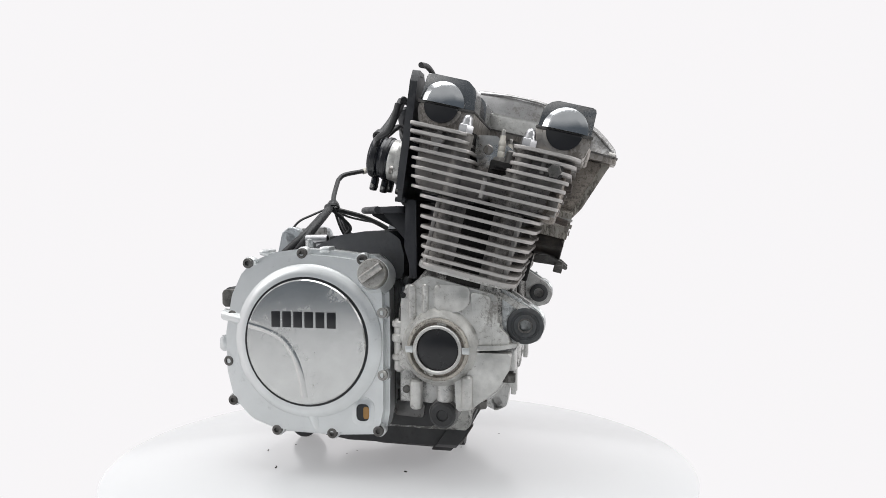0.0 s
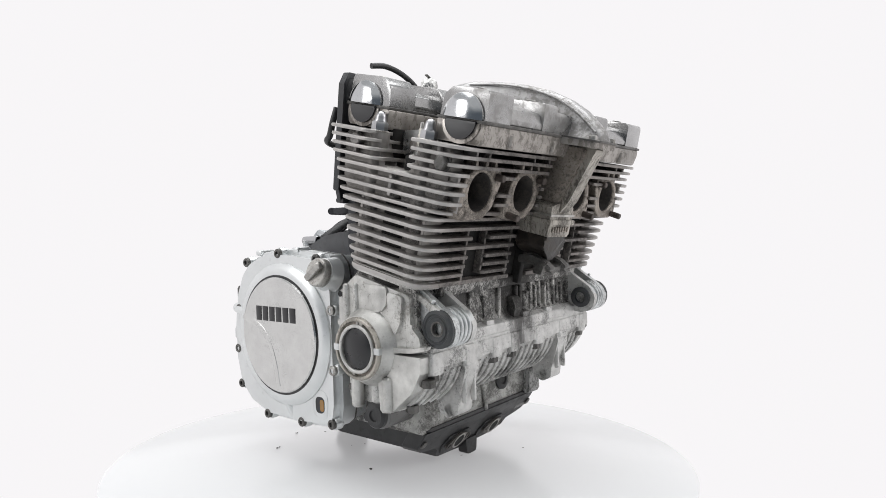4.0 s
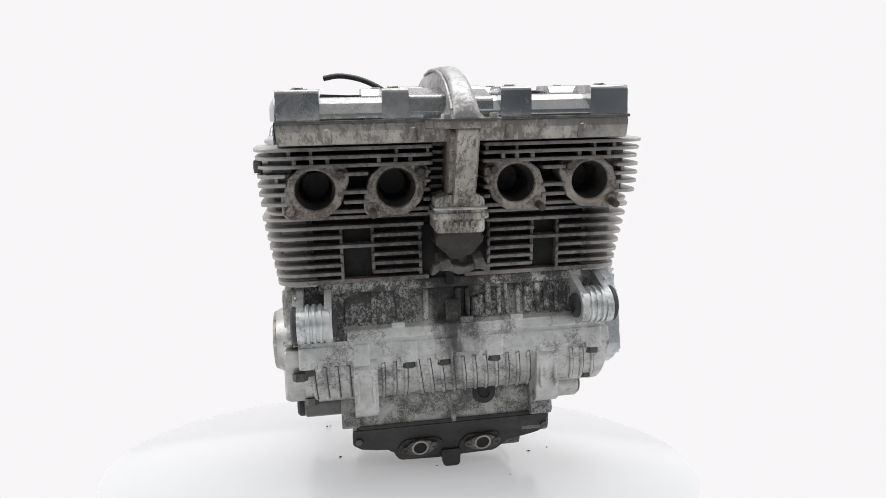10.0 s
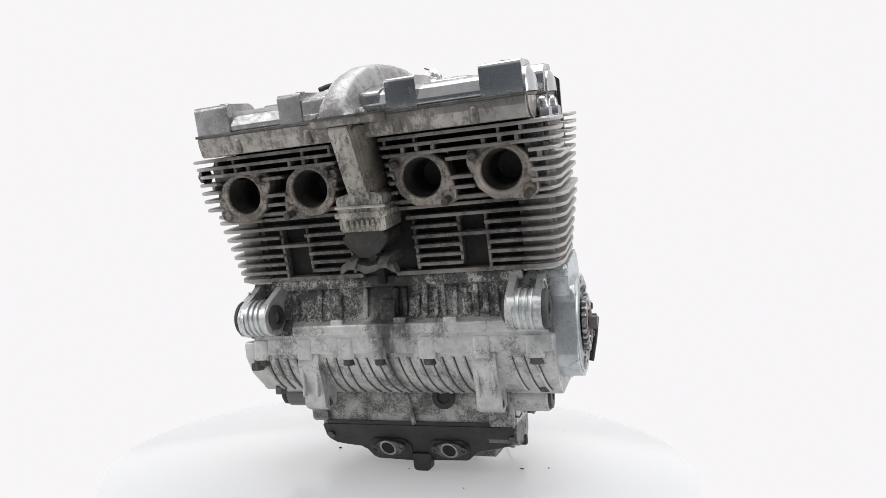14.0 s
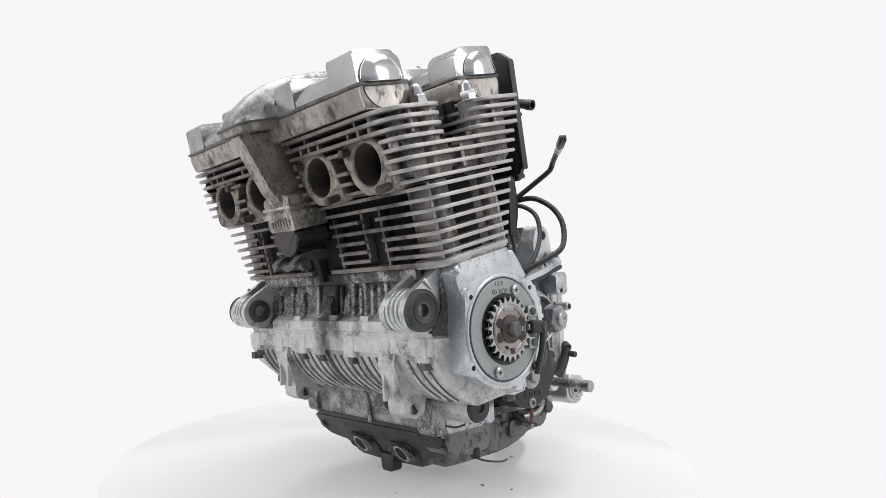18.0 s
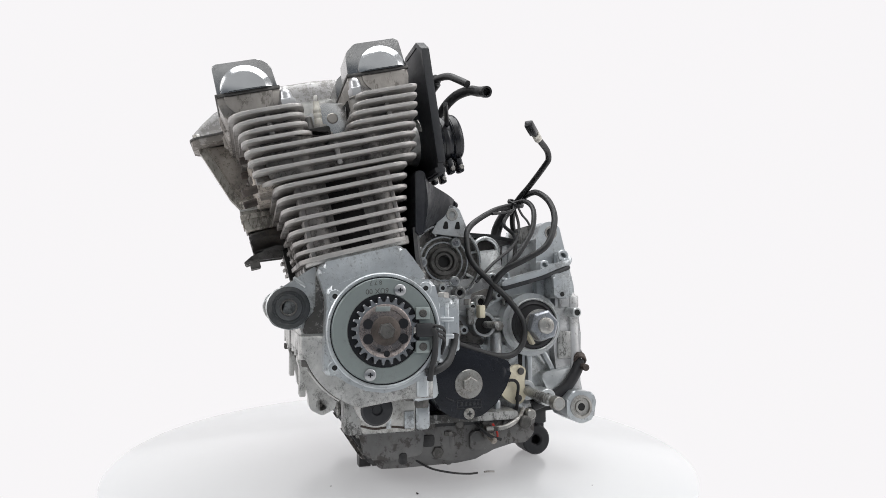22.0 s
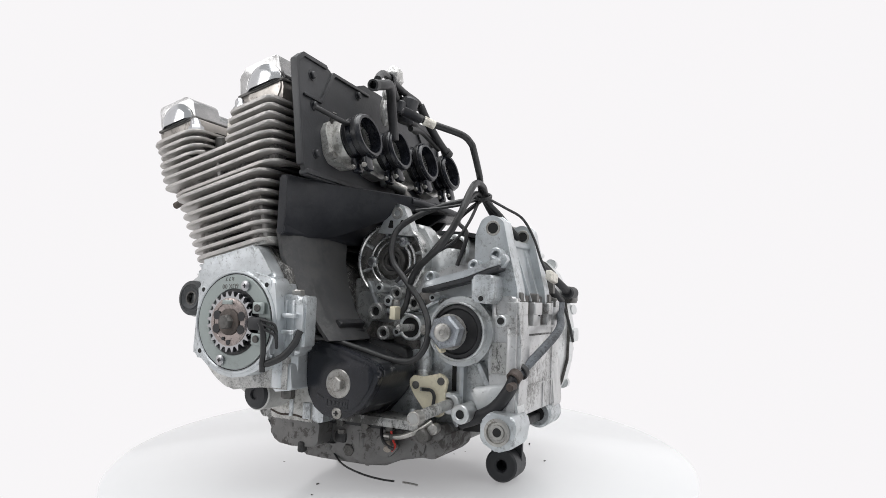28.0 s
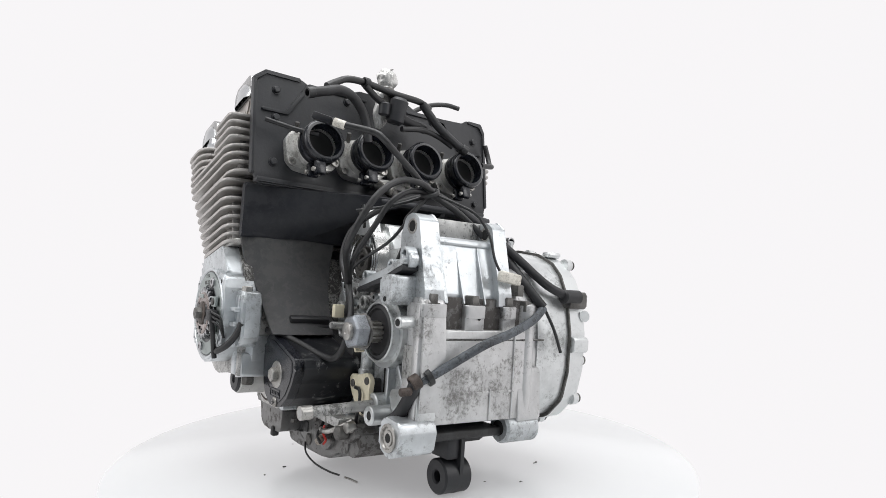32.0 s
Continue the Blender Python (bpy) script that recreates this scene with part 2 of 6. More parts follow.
def part(name, bm, mat, parent, label="", m=None, sharp=38, kind=""):
    """Links a bmesh, in millimetres, as one mesh object under parent."""
    if m is not None:
        bm.transform(m)
    bm.transform(MM)
    bmesh.ops.recalc_face_normals(bm, faces=bm.faces[:])
    for f in bm.faces:
        f.smooth = True
    me = bpy.data.meshes.new(name)
    bm.to_mesh(me)
    bm.free()
    me.set_sharp_from_angle(angle=radians(sharp))
    me.materials.append(mat)
    ob = new(name, me)
    ob.parent = parent
    if label:
        ob["label"] = label
    if kind:
        ob["kind"] = kind
    return ob


def fillet(pts, r, n=4):
    """Rounds the corners of a polygon; r is one radius or one for each corner."""
    out, k = [], len(pts)
    for i, p in enumerate(pts):
        p, a, c = Vector(p), Vector(pts[i - 1]), Vector(pts[(i + 1) % k])
        rr = r[i] if isinstance(r, (list, tuple)) else r
        d1, d2 = a - p, c - p
        l1, l2 = d1.length, d2.length
        if rr <= 0 or l1 < 1e-6 or l2 < 1e-6:
            out.append(p)
            continue
        d1, d2 = d1 / l1, d2 / l2
        half = max(0.05, d1.angle(d2, math.pi) / 2)
        t = min(rr / math.tan(half), 0.48 * l1, 0.48 * l2)
        if t < 0.05 or half > 1.54:
            out.append(p)
            continue
        p1, p2 = p + d1 * t, p + d2 * t
        for j in range(n + 1):
            s = j / n
            out.append(p1 * (1 - s) ** 2 + p * 2 * s * (1 - s) + p2 * s * s)
    return out


PLANE = {"x": lambda a, b, c: (c, a, b), "y": lambda a, b, c: (a, c, b), "z": lambda a, b, c: (a, b, c)}


def prism(pts, axis, lo, hi, bev=0.0, seg=2, bm=None):
    """A polygon drawn across an axis and drawn out along it from lo to hi, its rims bevelled."""
    bm = bm or bmesh.new()
    f = PLANE[axis]
    v0 = [bm.verts.new(f(p[0], p[1], lo)) for p in pts]
    v1 = [bm.verts.new(f(p[0], p[1], hi)) for p in pts]
    k = len(pts)
    fs = [bm.faces.new(v0[::-1]), bm.faces.new(v1)]
    for i in range(k):
        bm.faces.new((v0[i], v0[(i + 1) % k], v1[(i + 1) % k], v1[i]))
    if bev > 0:
        es = list({e for q in fs for e in q.edges})
        bmesh.ops.bevel(bm, geom=es, offset=bev, segments=seg, profile=0.5, affect="EDGES", clamp_overlap=True)
    return bm


def pierced(pts, holes, axis, lo, hi, seg=20, bm=None):
    """A prism with round holes right through it: holes are (a, b, radius)."""
    bm = bm or bmesh.new()
    f = PLANE[axis]
    pts = [tuple(p) for p in pts]
    for a, b, r in holes:
        k = min(range(len(pts)), key=lambda i: (pts[i][0] - a) ** 2 + (pts[i][1] - b) ** 2)
        t0 = math.atan2(pts[k][1] - b, pts[k][0] - a)
        area = sum(pts[i - 1][0] * pts[i][1] - pts[i][0] * pts[i - 1][1] for i in range(len(pts)))
        sg = -1 if area > 0 else 1
        circle = [(a + r * math.cos(t0 + sg * 2 * math.pi * i / seg), b + r * math.sin(t0 + sg * 2 * math.pi * i / seg)) for i in range(seg + 1)]
        pts = pts[:k + 1] + circle + pts[k:]
    v0 = [bm.verts.new(f(p[0], p[1], lo)) for p in pts]
    v1 = [bm.verts.new(f(p[0], p[1], hi)) for p in pts]
    k = len(pts)
    caps = [bm.faces.new(v0[::-1]), bm.faces.new(v1)]
    for i in range(k):
        j = (i + 1) % k
        bm.faces.new((v0[i], v0[j], v1[j], v1[i]))
    bmesh.ops.triangulate(bm, faces=caps, ngon_method="EAR_CLIP")
    bmesh.ops.remove_doubles(bm, verts=bm.verts[:], dist=1e-4)
    # the two walls of each slit lie on one another: take them out
    seen = {}
    for q in bm.faces[:]:
        key = tuple(sorted((round(v.co.x, 3), round(v.co.y, 3), round(v.co.z, 3)) for v in q.verts))
        seen.setdefault(key, []).append(q)
    dead = [q for g in seen.values() if len(g) > 1 for q in g]
    if dead:
        bmesh.ops.delete(bm, geom=dead, context="FACES_ONLY")
    return bm


def framed(pts, hole, axis, lo, hi, n=72):
    """A pad with one round hole (a, b, radius) inside an outline that is seen whole from the hole's middle."""
    bm = bmesh.new()
    f = PLANE[axis]
    a0, b0, r = hole
    c = Vector((a0, b0))
    rows = []
    for i in range(n):
        t = 2 * math.pi * i / n
        d = Vector((math.cos(t), math.sin(t)))
        far = r + 2
        for k in range(len(pts)):
            p, q = Vector(pts[k - 1][:2]) - c, Vector(pts[k][:2]) - c
            e = q - p
            den = d.x * e.y - d.y * e.x
            if abs(den) > 1e-9:
                s, w = (p.x * e.y - p.y * e.x) / den, (p.x * d.y - p.y * d.x) / den
                if s > 0 and -1e-6 <= w <= 1 + 1e-6:
                    far = max(far, s)
        i_, o_, o2 = c + d * r, c + d * (far - 1.2), c + d * far
        rows.append([bm.verts.new(f(i_.x, i_.y, hi)), bm.verts.new(f(i_.x, i_.y, lo)), bm.verts.new(f(o_.x, o_.y, lo)), bm.verts.new(f(o2.x, o2.y, lo + 1.2)), bm.verts.new(f(o2.x, o2.y, hi))])
    for i in range(n):
        p, q = rows[i], rows[(i + 1) % n]
        for k in range(5):
            bm.faces.new((p[k], p[(k + 1) % 5], q[(k + 1) % 5], q[k]))
    return bm


def box(cx, cy, cz, sx, sy, sz, bev=1.0, bm=None, m=None):
    bm = bm or bmesh.new()
    g = bmesh.ops.create_cube(bm, size=1.0)["verts"]
    t = Matrix.Translation((cx, cy, cz)) @ (m or Matrix()) @ Matrix.Diagonal((sx, sy, sz, 1))
    bmesh.ops.transform(bm, matrix=t, verts=g)
    if bev > 0:
        es = list({e for v in g for e in v.link_edges})
        bmesh.ops.bevel(bm, geom=es, offset=bev, segments=2, profile=0.5, affect="EDGES", clamp_overlap=True)
    return bm


def frame_of(d):
    return Vector(d).normalized().to_track_quat("Z", "Y").to_matrix()


def lathe(prof, at, d=(1, 0, 0), seg=40, bm=None, turn=0.0, caps=True):
    """Turns a profile of (radius, height) about the axis d through at; a profile that ends where it began is a ring."""
    bm = bm or bmesh.new()
    rot, at = frame_of(d), Vector(at)
    closed = prof[0] == prof[-1] and len(prof) > 2
    rows = []
    for r, hh in (prof[:-1] if closed else prof):
        if r < 1e-6:
            rows.append([bm.verts.new(at + rot @ Vector((0, 0, hh)))])
        else:
            rows.append([bm.verts.new(at + rot @ Vector((r * math.cos(turn + 2 * math.pi * i / seg), r * math.sin(turn + 2 * math.pi * i / seg), hh))) for i in range(seg)])
    pairs = list(zip(rows, rows[1:])) + ([(rows[-1], rows[0])] if closed else [])
    for a, b in pairs:
        for i in range(seg):
            j = (i + 1) % seg
            if len(a) == 1 and len(b) == 1:
                continue
            if len(a) == 1:
                bm.faces.new((a[0], b[i], b[j]))
            elif len(b) == 1:
                bm.faces.new((a[i], a[j], b[0]))
            else:
                bm.faces.new((a[i], a[j], b[j], b[i]))
    if not closed and caps:
        for row in (rows[0], rows[-1]):
            if len(row) > 1:
                bm.faces.new(row)
    return bm


def cyl(p0, p1, r, r2=None, bev=1.0, seg=32, bm=None):
    d = Vector(p1) - Vector(p0)
    L, r2 = d.length, r if r2 is None else r2
    b = min(bev, r * 0.4, r2 * 0.4, L * 0.4)
    return lathe([(r - b, 0), (r, b), (r2, L - b), (r2 - b, L)] if b > 0 else [(r, 0), (r2, L)], p0, d, seg, bm)


def ring(p0, d, ro, ri, L, bev=0.8, seg=40, bm=None):
    return lathe([(ri + bev, 0), (ro - bev, 0), (ro, bev), (ro, L - bev), (ro - bev, L), (ri + bev, L), (ri, L - bev), (ri, bev), (ri + bev, 0)], p0, d, seg, bm)


def hexa(p0, d, r, h, bm=None, turn=0.0, washer=0.0):
    bm = bm or bmesh.new()
    if washer:
        lathe([(washer, 0), (washer, 1.2), (r * 0.8, 1.3)], p0, d, 24, bm)
    return lathe([(r, 0), (r, h * 0.85), (r * 0.86, h), (0, h)], p0, d, 6, bm, turn)


def smooth_path(pts, n=8):
    P = [Vector(p) for p in pts]
    P = [P[0] * 2 - P[1]] + P + [P[-1] * 2 - P[-2]]
    out = []
    for i in range(1, len(P) - 2):
        a, b, c, d = P[i - 1], P[i], P[i + 1], P[i + 2]
        for j in range(n):
            s = j / n
            out.append(0.5 * (2 * b + (c - a) * s + (2 * a - 5 * b + 4 * c - d) * s * s + (3 * b - a - 3 * c + d) * s ** 3))
    out.append(P[-2])
    return out


def tube(pts, r, seg=12, n=8, bm=None, taper=None):
    """A round hose along a smooth path."""
    bm = bm or bmesh.new()
    path = smooth_path(pts, n)
    k = len(path)
    up = Vector((0.13, 0.27, 0.95))
    rows = []
    for i, p in enumerate(path):
        t = (path[min(i + 1, k - 1)] - path[max(i - 1, 0)]).normalized()
        s = t.cross(up)
        if s.length < 0.05:
            s = t.cross(Vector((1, 0, 0)))
        s.normalize()
        up = s.cross(t).normalized()
        rr = r if taper is None else r + (taper - r) * i / (k - 1)
        rows.append([bm.verts.new(p + (s * math.cos(2 * math.pi * q / seg) + up * math.sin(2 * math.pi * q / seg)) * rr) for q in range(seg)])
    for a, b in zip(rows, rows[1:]):
        for i in range(seg):
            bm.faces.new((a[i], a[(i + 1) % seg], b[(i + 1) % seg], b[i]))
    bm.faces.new(rows[0][::-1])
    bm.faces.new(rows[-1])
    return bm


# ---- the booth: self-glowing white sweep, turntable ----
def sweep():
    """A white sweep behind and beside the table that curves from floor to wall, open at the front."""
    bm = bmesh.new()
    prof = [(0.0, -0.004), (0.9, -0.004), (1.5, -0.004), (1.75, 0.05), (1.95, 0.2), (2.05, 0.45), (2.08, 1.0), (2.08, 2.3)]
    rows = []
    for i in range(49):
        a = radians(-125 + 250 * i / 48)
        rows.append([bm.verts.new((r * math.sin(a), r * math.cos(a), z)) if r > 0 else None for r, z in prof])
    c = bm.verts.new((0, 0, -0.004))
    for a, b in zip(rows, rows[1:]):
        bm.faces.new((c, a[1], b[1]))
        for j in range(1, len(prof) - 1):
            bm.faces.new((a[j], a[j + 1], b[j + 1], b[j]))
    me = bpy.data.meshes.new("backdrop")
    for f in bm.faces:
        f.smooth = True
    bmesh.ops.recalc_face_normals(bm, faces=bm.faces[:])
    bm.to_mesh(me)
    bm.free()
    me.materials.append(GLOW_CLOTH)
    return tagged(new("backdrop", me), "plain white self-glowing photo booth backdrop sweep", "backdrop", kind="structure")


sweep()


def front_table():
    """The white table top on the open side, towards the room."""
    bm = bmesh.new()
    a = [radians(125 + 110 * i / 24) for i in range(25)]
    prism([(1.3 * math.sin(q) * 1000, 1.3 * math.cos(q) * 1000) for q in a] + [(0, 0)], "z", -24, -4.2, bm=bm)
    bm.transform(MM)
    me = bpy.data.meshes.new("floor")
    bm.to_mesh(me)
    bm.free()
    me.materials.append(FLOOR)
    return tagged(new("floor", me), "white table top with added glow in front of the turntable", "table", kind="structure")


front_table()

TABLE = tagged(new("turntable"), "round glossy white turntable with added glow under the engine", "turntable")
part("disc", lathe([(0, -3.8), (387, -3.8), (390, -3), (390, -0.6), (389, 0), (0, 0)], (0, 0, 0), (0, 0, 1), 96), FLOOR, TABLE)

# ---- the engine ----
ENGINE = tagged(new("motorcycle_engine"), "worn air-cooled four-cylinder motorcycle engine in grimy silver aluminium", "engine")
L, R = 1, -1

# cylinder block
BLOCK = part("cylinder_block", prism(fillet([(-176, -54), (176, -54), (176, 44), (-176, 44)], 30), "z", 74, 172), CORE, ENGINE, "finned cylinder block with gaps darkened in colour", CY)
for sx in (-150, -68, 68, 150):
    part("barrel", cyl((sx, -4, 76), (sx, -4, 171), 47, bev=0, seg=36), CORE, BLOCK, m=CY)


def fin_outline(w, u0, u1, rad, cuts=(), depth=24):
    """A fin seen along the bores: a rounded plate, notched at its front over each (x0, x1, depth) of cuts."""
    pts = [(-w, u0)]
    rr = [rad]
    for x0, x1, dd in cuts:
        pts += [(x0, u0), (x0 + 1, u0 + dd), (x1 - 1, u0 + dd), (x1, u0)]
        rr += [2, 3, 3, 2]
    pts += [(w, u0), (w, u1), (-w, u1)]
    rr += [rad, rad * 0.8, rad * 0.8]
    return fillet(pts, rr)


CYL_FINS = [165.5, 154, 142.5, 131, 119.5, 108.5, 98, 88.5]
for i, v in enumerate(CYL_FINS):
    f = v / 165.0
    u0, u1 = -64 - 10 * (v - 88) / 77, 50 + 18 * (v - 88) / 77
    w = 206 + 11 * (v - 88) / 77
    cuts = []
    if i == 1:
        cuts = [(-36, 36, 26)]
    elif i in (2, 4, 5, 6):
        cuts = [(-130, -96, 25), (-38, 40, 30), (96, 126, 25)]
    elif i == 3:
        cuts = [(-38, 40, 30)]
    elif i == 7:
        cuts = [(-30, 12, 18)]
    th = 1.9 if i < 7 else 2.4
    part("fin", prism(fin_outline(w, u0, u1, 22, cuts), "z", v - th, v + th, 0.8), ALU_FIN, BLOCK, m=CY)
for s in (L, R):  # upright webs that tie the fins at the block's ends and front
    for u, wx in ((-50, 197), (46, 198)):
        part("web", box(s * (wx - 14), u, 127, 28, 5, 86, 1), ALU_FIN, BLOCK, m=CY)
for x, v0, v1 in ((-131, 90, 152), (-95, 100, 152), (-40, 92, 150), (95, 100, 152), (127, 90, 152), (42, 92, 150)):
    part("web", box(x, -56, (v0 + v1) / 2, 4, 16, v1 - v0, 1.2), ALU_FIN, BLOCK, m=CY)
for s in (L, R):  # the ends of the block, close behind the fins' edges
    part("end_wall", prism(fillet([(s * 150, -50), (s * 194, -50), (s * 194, 46), (s * 150, 46)][::s], [1, 20, 16, 1][::s], 5), "z", 83, 170), END_WALL, BLOCK, m=CY)
    for u in (-39, 35):
        part("stud_column", cyl((s * 190, u, 84), (s * 190, u, 171), 11, bev=1, seg=24), END_WALL, BLOCK, m=CY)
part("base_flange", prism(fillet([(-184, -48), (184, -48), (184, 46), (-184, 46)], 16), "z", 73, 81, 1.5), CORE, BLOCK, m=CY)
for s in (L, R):
    part("base_rim", prism(fillet([(s * 160, -58), (s * 202, -58), (s * 202, 54), (s * 160, 54)][::s], [2, 20, 20, 2][::s]), "z", 82.6, 91.5, 1.5), ALU_SIDE, BLOCK, m=CY)
part("base_gasket", prism(fillet([(-183, -47), (183, -47), (183, 44), (-183, 44)], 16), "z", 70.5, 73), BOLT, BLOCK, m=CY)
part("head_gasket", prism(fillet([(-196, -72), (196, -72), (196, 72), (-196, 72)], 22), "z", 169.5, 171.3), BOLT, BLOCK, m=CY)

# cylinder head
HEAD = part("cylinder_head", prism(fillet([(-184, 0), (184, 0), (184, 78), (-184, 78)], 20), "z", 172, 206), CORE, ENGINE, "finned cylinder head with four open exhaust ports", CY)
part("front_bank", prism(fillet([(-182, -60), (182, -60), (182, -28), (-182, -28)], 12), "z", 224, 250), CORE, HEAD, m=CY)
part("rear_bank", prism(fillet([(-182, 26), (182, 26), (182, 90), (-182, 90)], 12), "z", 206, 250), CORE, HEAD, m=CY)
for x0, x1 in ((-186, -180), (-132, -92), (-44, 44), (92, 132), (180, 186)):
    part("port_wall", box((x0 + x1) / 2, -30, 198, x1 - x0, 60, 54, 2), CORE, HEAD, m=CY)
for s in (L, R):
    for uu in ([(-74, 176), (-78, 243), (-32, 243), (-26, 212), (-10, 204), (-10, 176)], [(-12, 176), (-12, 204), (20, 210), (34, 243), (86, 243), (78, 176)]):
        part("end_wall", prism(fillet(uu, 6), "x", min(s * 180, s * 200), max(s * 180, s * 200), 6, 3), END_WALL, HEAD, m=CY)
    for u in (-39, 35):
        part("stud_column", cyl((s * 194, u, 173), (s * 194, u, 246), 11, bev=1, seg=24), END_WALL, HEAD, m=CY)
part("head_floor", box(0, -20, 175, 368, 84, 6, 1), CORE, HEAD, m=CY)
PORTS = [(-156, 0), (-68, 0), (68, 0), (156, 0)]
port_cuts = [(x - 30, x + 30, 96) for x, _ in PORTS[:2]] + [(-30, 30, 26)] + [(x - 30, x + 30, 96) for x, _ in PORTS[2:]]
wide_cuts = [(-186, -38, 96), (-30, 30, 26), (38, 186, 96)]
for v, u0, u1, w in ((206, -93, 89, 216.5), (196, -92, 87, 216), (185, -90, 85, 215), (174, -84, 83, 211)):
    cuts = wide_cuts if v > 200 else port_cuts if v > 180 else [(-30, 30, 26)]
    part("fin", prism(fin_outline(w, u0, u1, 26, cuts), "z", v - 1.85, v + 1.85, 1.0), ALU_FIN, HEAD, m=CY)
for v, u0, ui, uj, u1, w in ((244, -101, -24, 30, 97, 218), (235, -98, -25, 26, 95, 217.5), (225.5, -95, -24, 20, 93, 217), (216, -94, -22, 15, 91, 216)):
    cuts = port_cuts if v < 220 else [(-28, 28, 24)]
    part("fin", prism(fin_outline(w, u0, ui, 24, cuts), "z", v - 1.85, v + 1.85, 1.0), ALU_FIN, HEAD, m=CY)
    part("fin", prism(fillet([(-w, uj), (w, uj), (w, u1), (-w, u1)], [14, 14, 8, 8]), "z", v - 1.85, v + 1.85, 1.0), ALU_FIN, HEAD, m=CY)
for s in (L, R):
    part("web", box(s * 203, -62, 232, 5, 5, 24, 1), ALU_FIN, HEAD, m=CY)
    part("web", box(s * 203, 62, 230, 5, 5, 26, 1), ALU_FIN, HEAD, m=CY)
    part("web", box(s * 205, -2, 190, 5, 5, 24, 1), ALU_FIN, HEAD, m=CY)
    for x in (181, 158, 67, 33):
        part("web", box(s * x, -86, 239.5, 3.6, 18, 8, 0.6), ALU_FIN, HEAD, m=CY)
    for x in (176, 158, 141, 86, 68, 52):
        part("web", box(s * x, -86, 230, 4.4, 14, 8, 0.6), ALU_PORT, HEAD, m=CY)
    for x, v in ((190, 190), (38, 201), (196, 211), (190, 180)):
        part("web", box(s * x, -82, v, 4, 12, 9, 0.6), ALU_FIN, HEAD, m=CY)

# exhaust ports: a flange with an open bore, two stud bosses each
for k, (x, _) in enumerate(PORTS):
    c = (x, -58, 199)
    bm = bmesh.new()
    lathe([(21.8, -6), (21.8, 29.5), (23, 31), (25.5, 31), (27, 30), (28, 0), (21.8, -6)], c, (0, -1, 0), 48, bm)
    port = part("exhaust_port", bm, ALU_PORT, HEAD, "open round exhaust port with pitted brown rim", CY)
    sg = 1 if k < 2 else -1
    pad = [(x - sg * 36, 172), (x - sg * 24, 167), (x + sg * 12, 169), (x + sg * 27, 182), (x + sg * 37, 208), (x + sg * 36, 222), (x + sg * 22, 227), (x - sg * 12, 226), (x - sg * 28, 213), (x - sg * 36, 188)]
    part("port_pad", framed(fillet(pad, 7), (x, 199, 22.5), "y", -88, -62), ALU_PORT, port, m=CY)
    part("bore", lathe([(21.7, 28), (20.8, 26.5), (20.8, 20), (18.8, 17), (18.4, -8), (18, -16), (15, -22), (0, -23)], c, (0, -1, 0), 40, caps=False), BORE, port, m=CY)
    for sx, sv in ((-1, -1), (1, 1)) if k < 2 else ((1, -1), (-1, 1)):
        bx, bv = x + sx * 27, 199 + (17 if sv > 0 else -22)
        part("stud_boss", lathe([(9.5, 0), (9, 28), (7.5, 30), (4.5, 30), (4.5, 24), (0, 24)], (bx, -58, bv), (0, -1, 0), 24, None), ALU_PORT, port, m=CY)
        if not (k == 0 and sv < 0):
            ln = 44 if sv < 0 else 38
            part("stud", lathe([(4.3, 0), (4.3, ln - 1), (3.4, ln), (0, ln)], (bx, -60, bv), (0, -1, -0.12 if sv < 0 else 0), 12), STUD, port, m=CY)
part("oil_plug", hexa((R * 211, -76, 226), (R, 0, 0), 8, 8, washer=10), BOLT, HEAD, "dark round plug between the fins", CY)
part("intake_boss", cyl((R * 196, 62, 232), (R * 208, 62, 232), 8, bev=1.5), ALU_FIN, HEAD, m=CY)

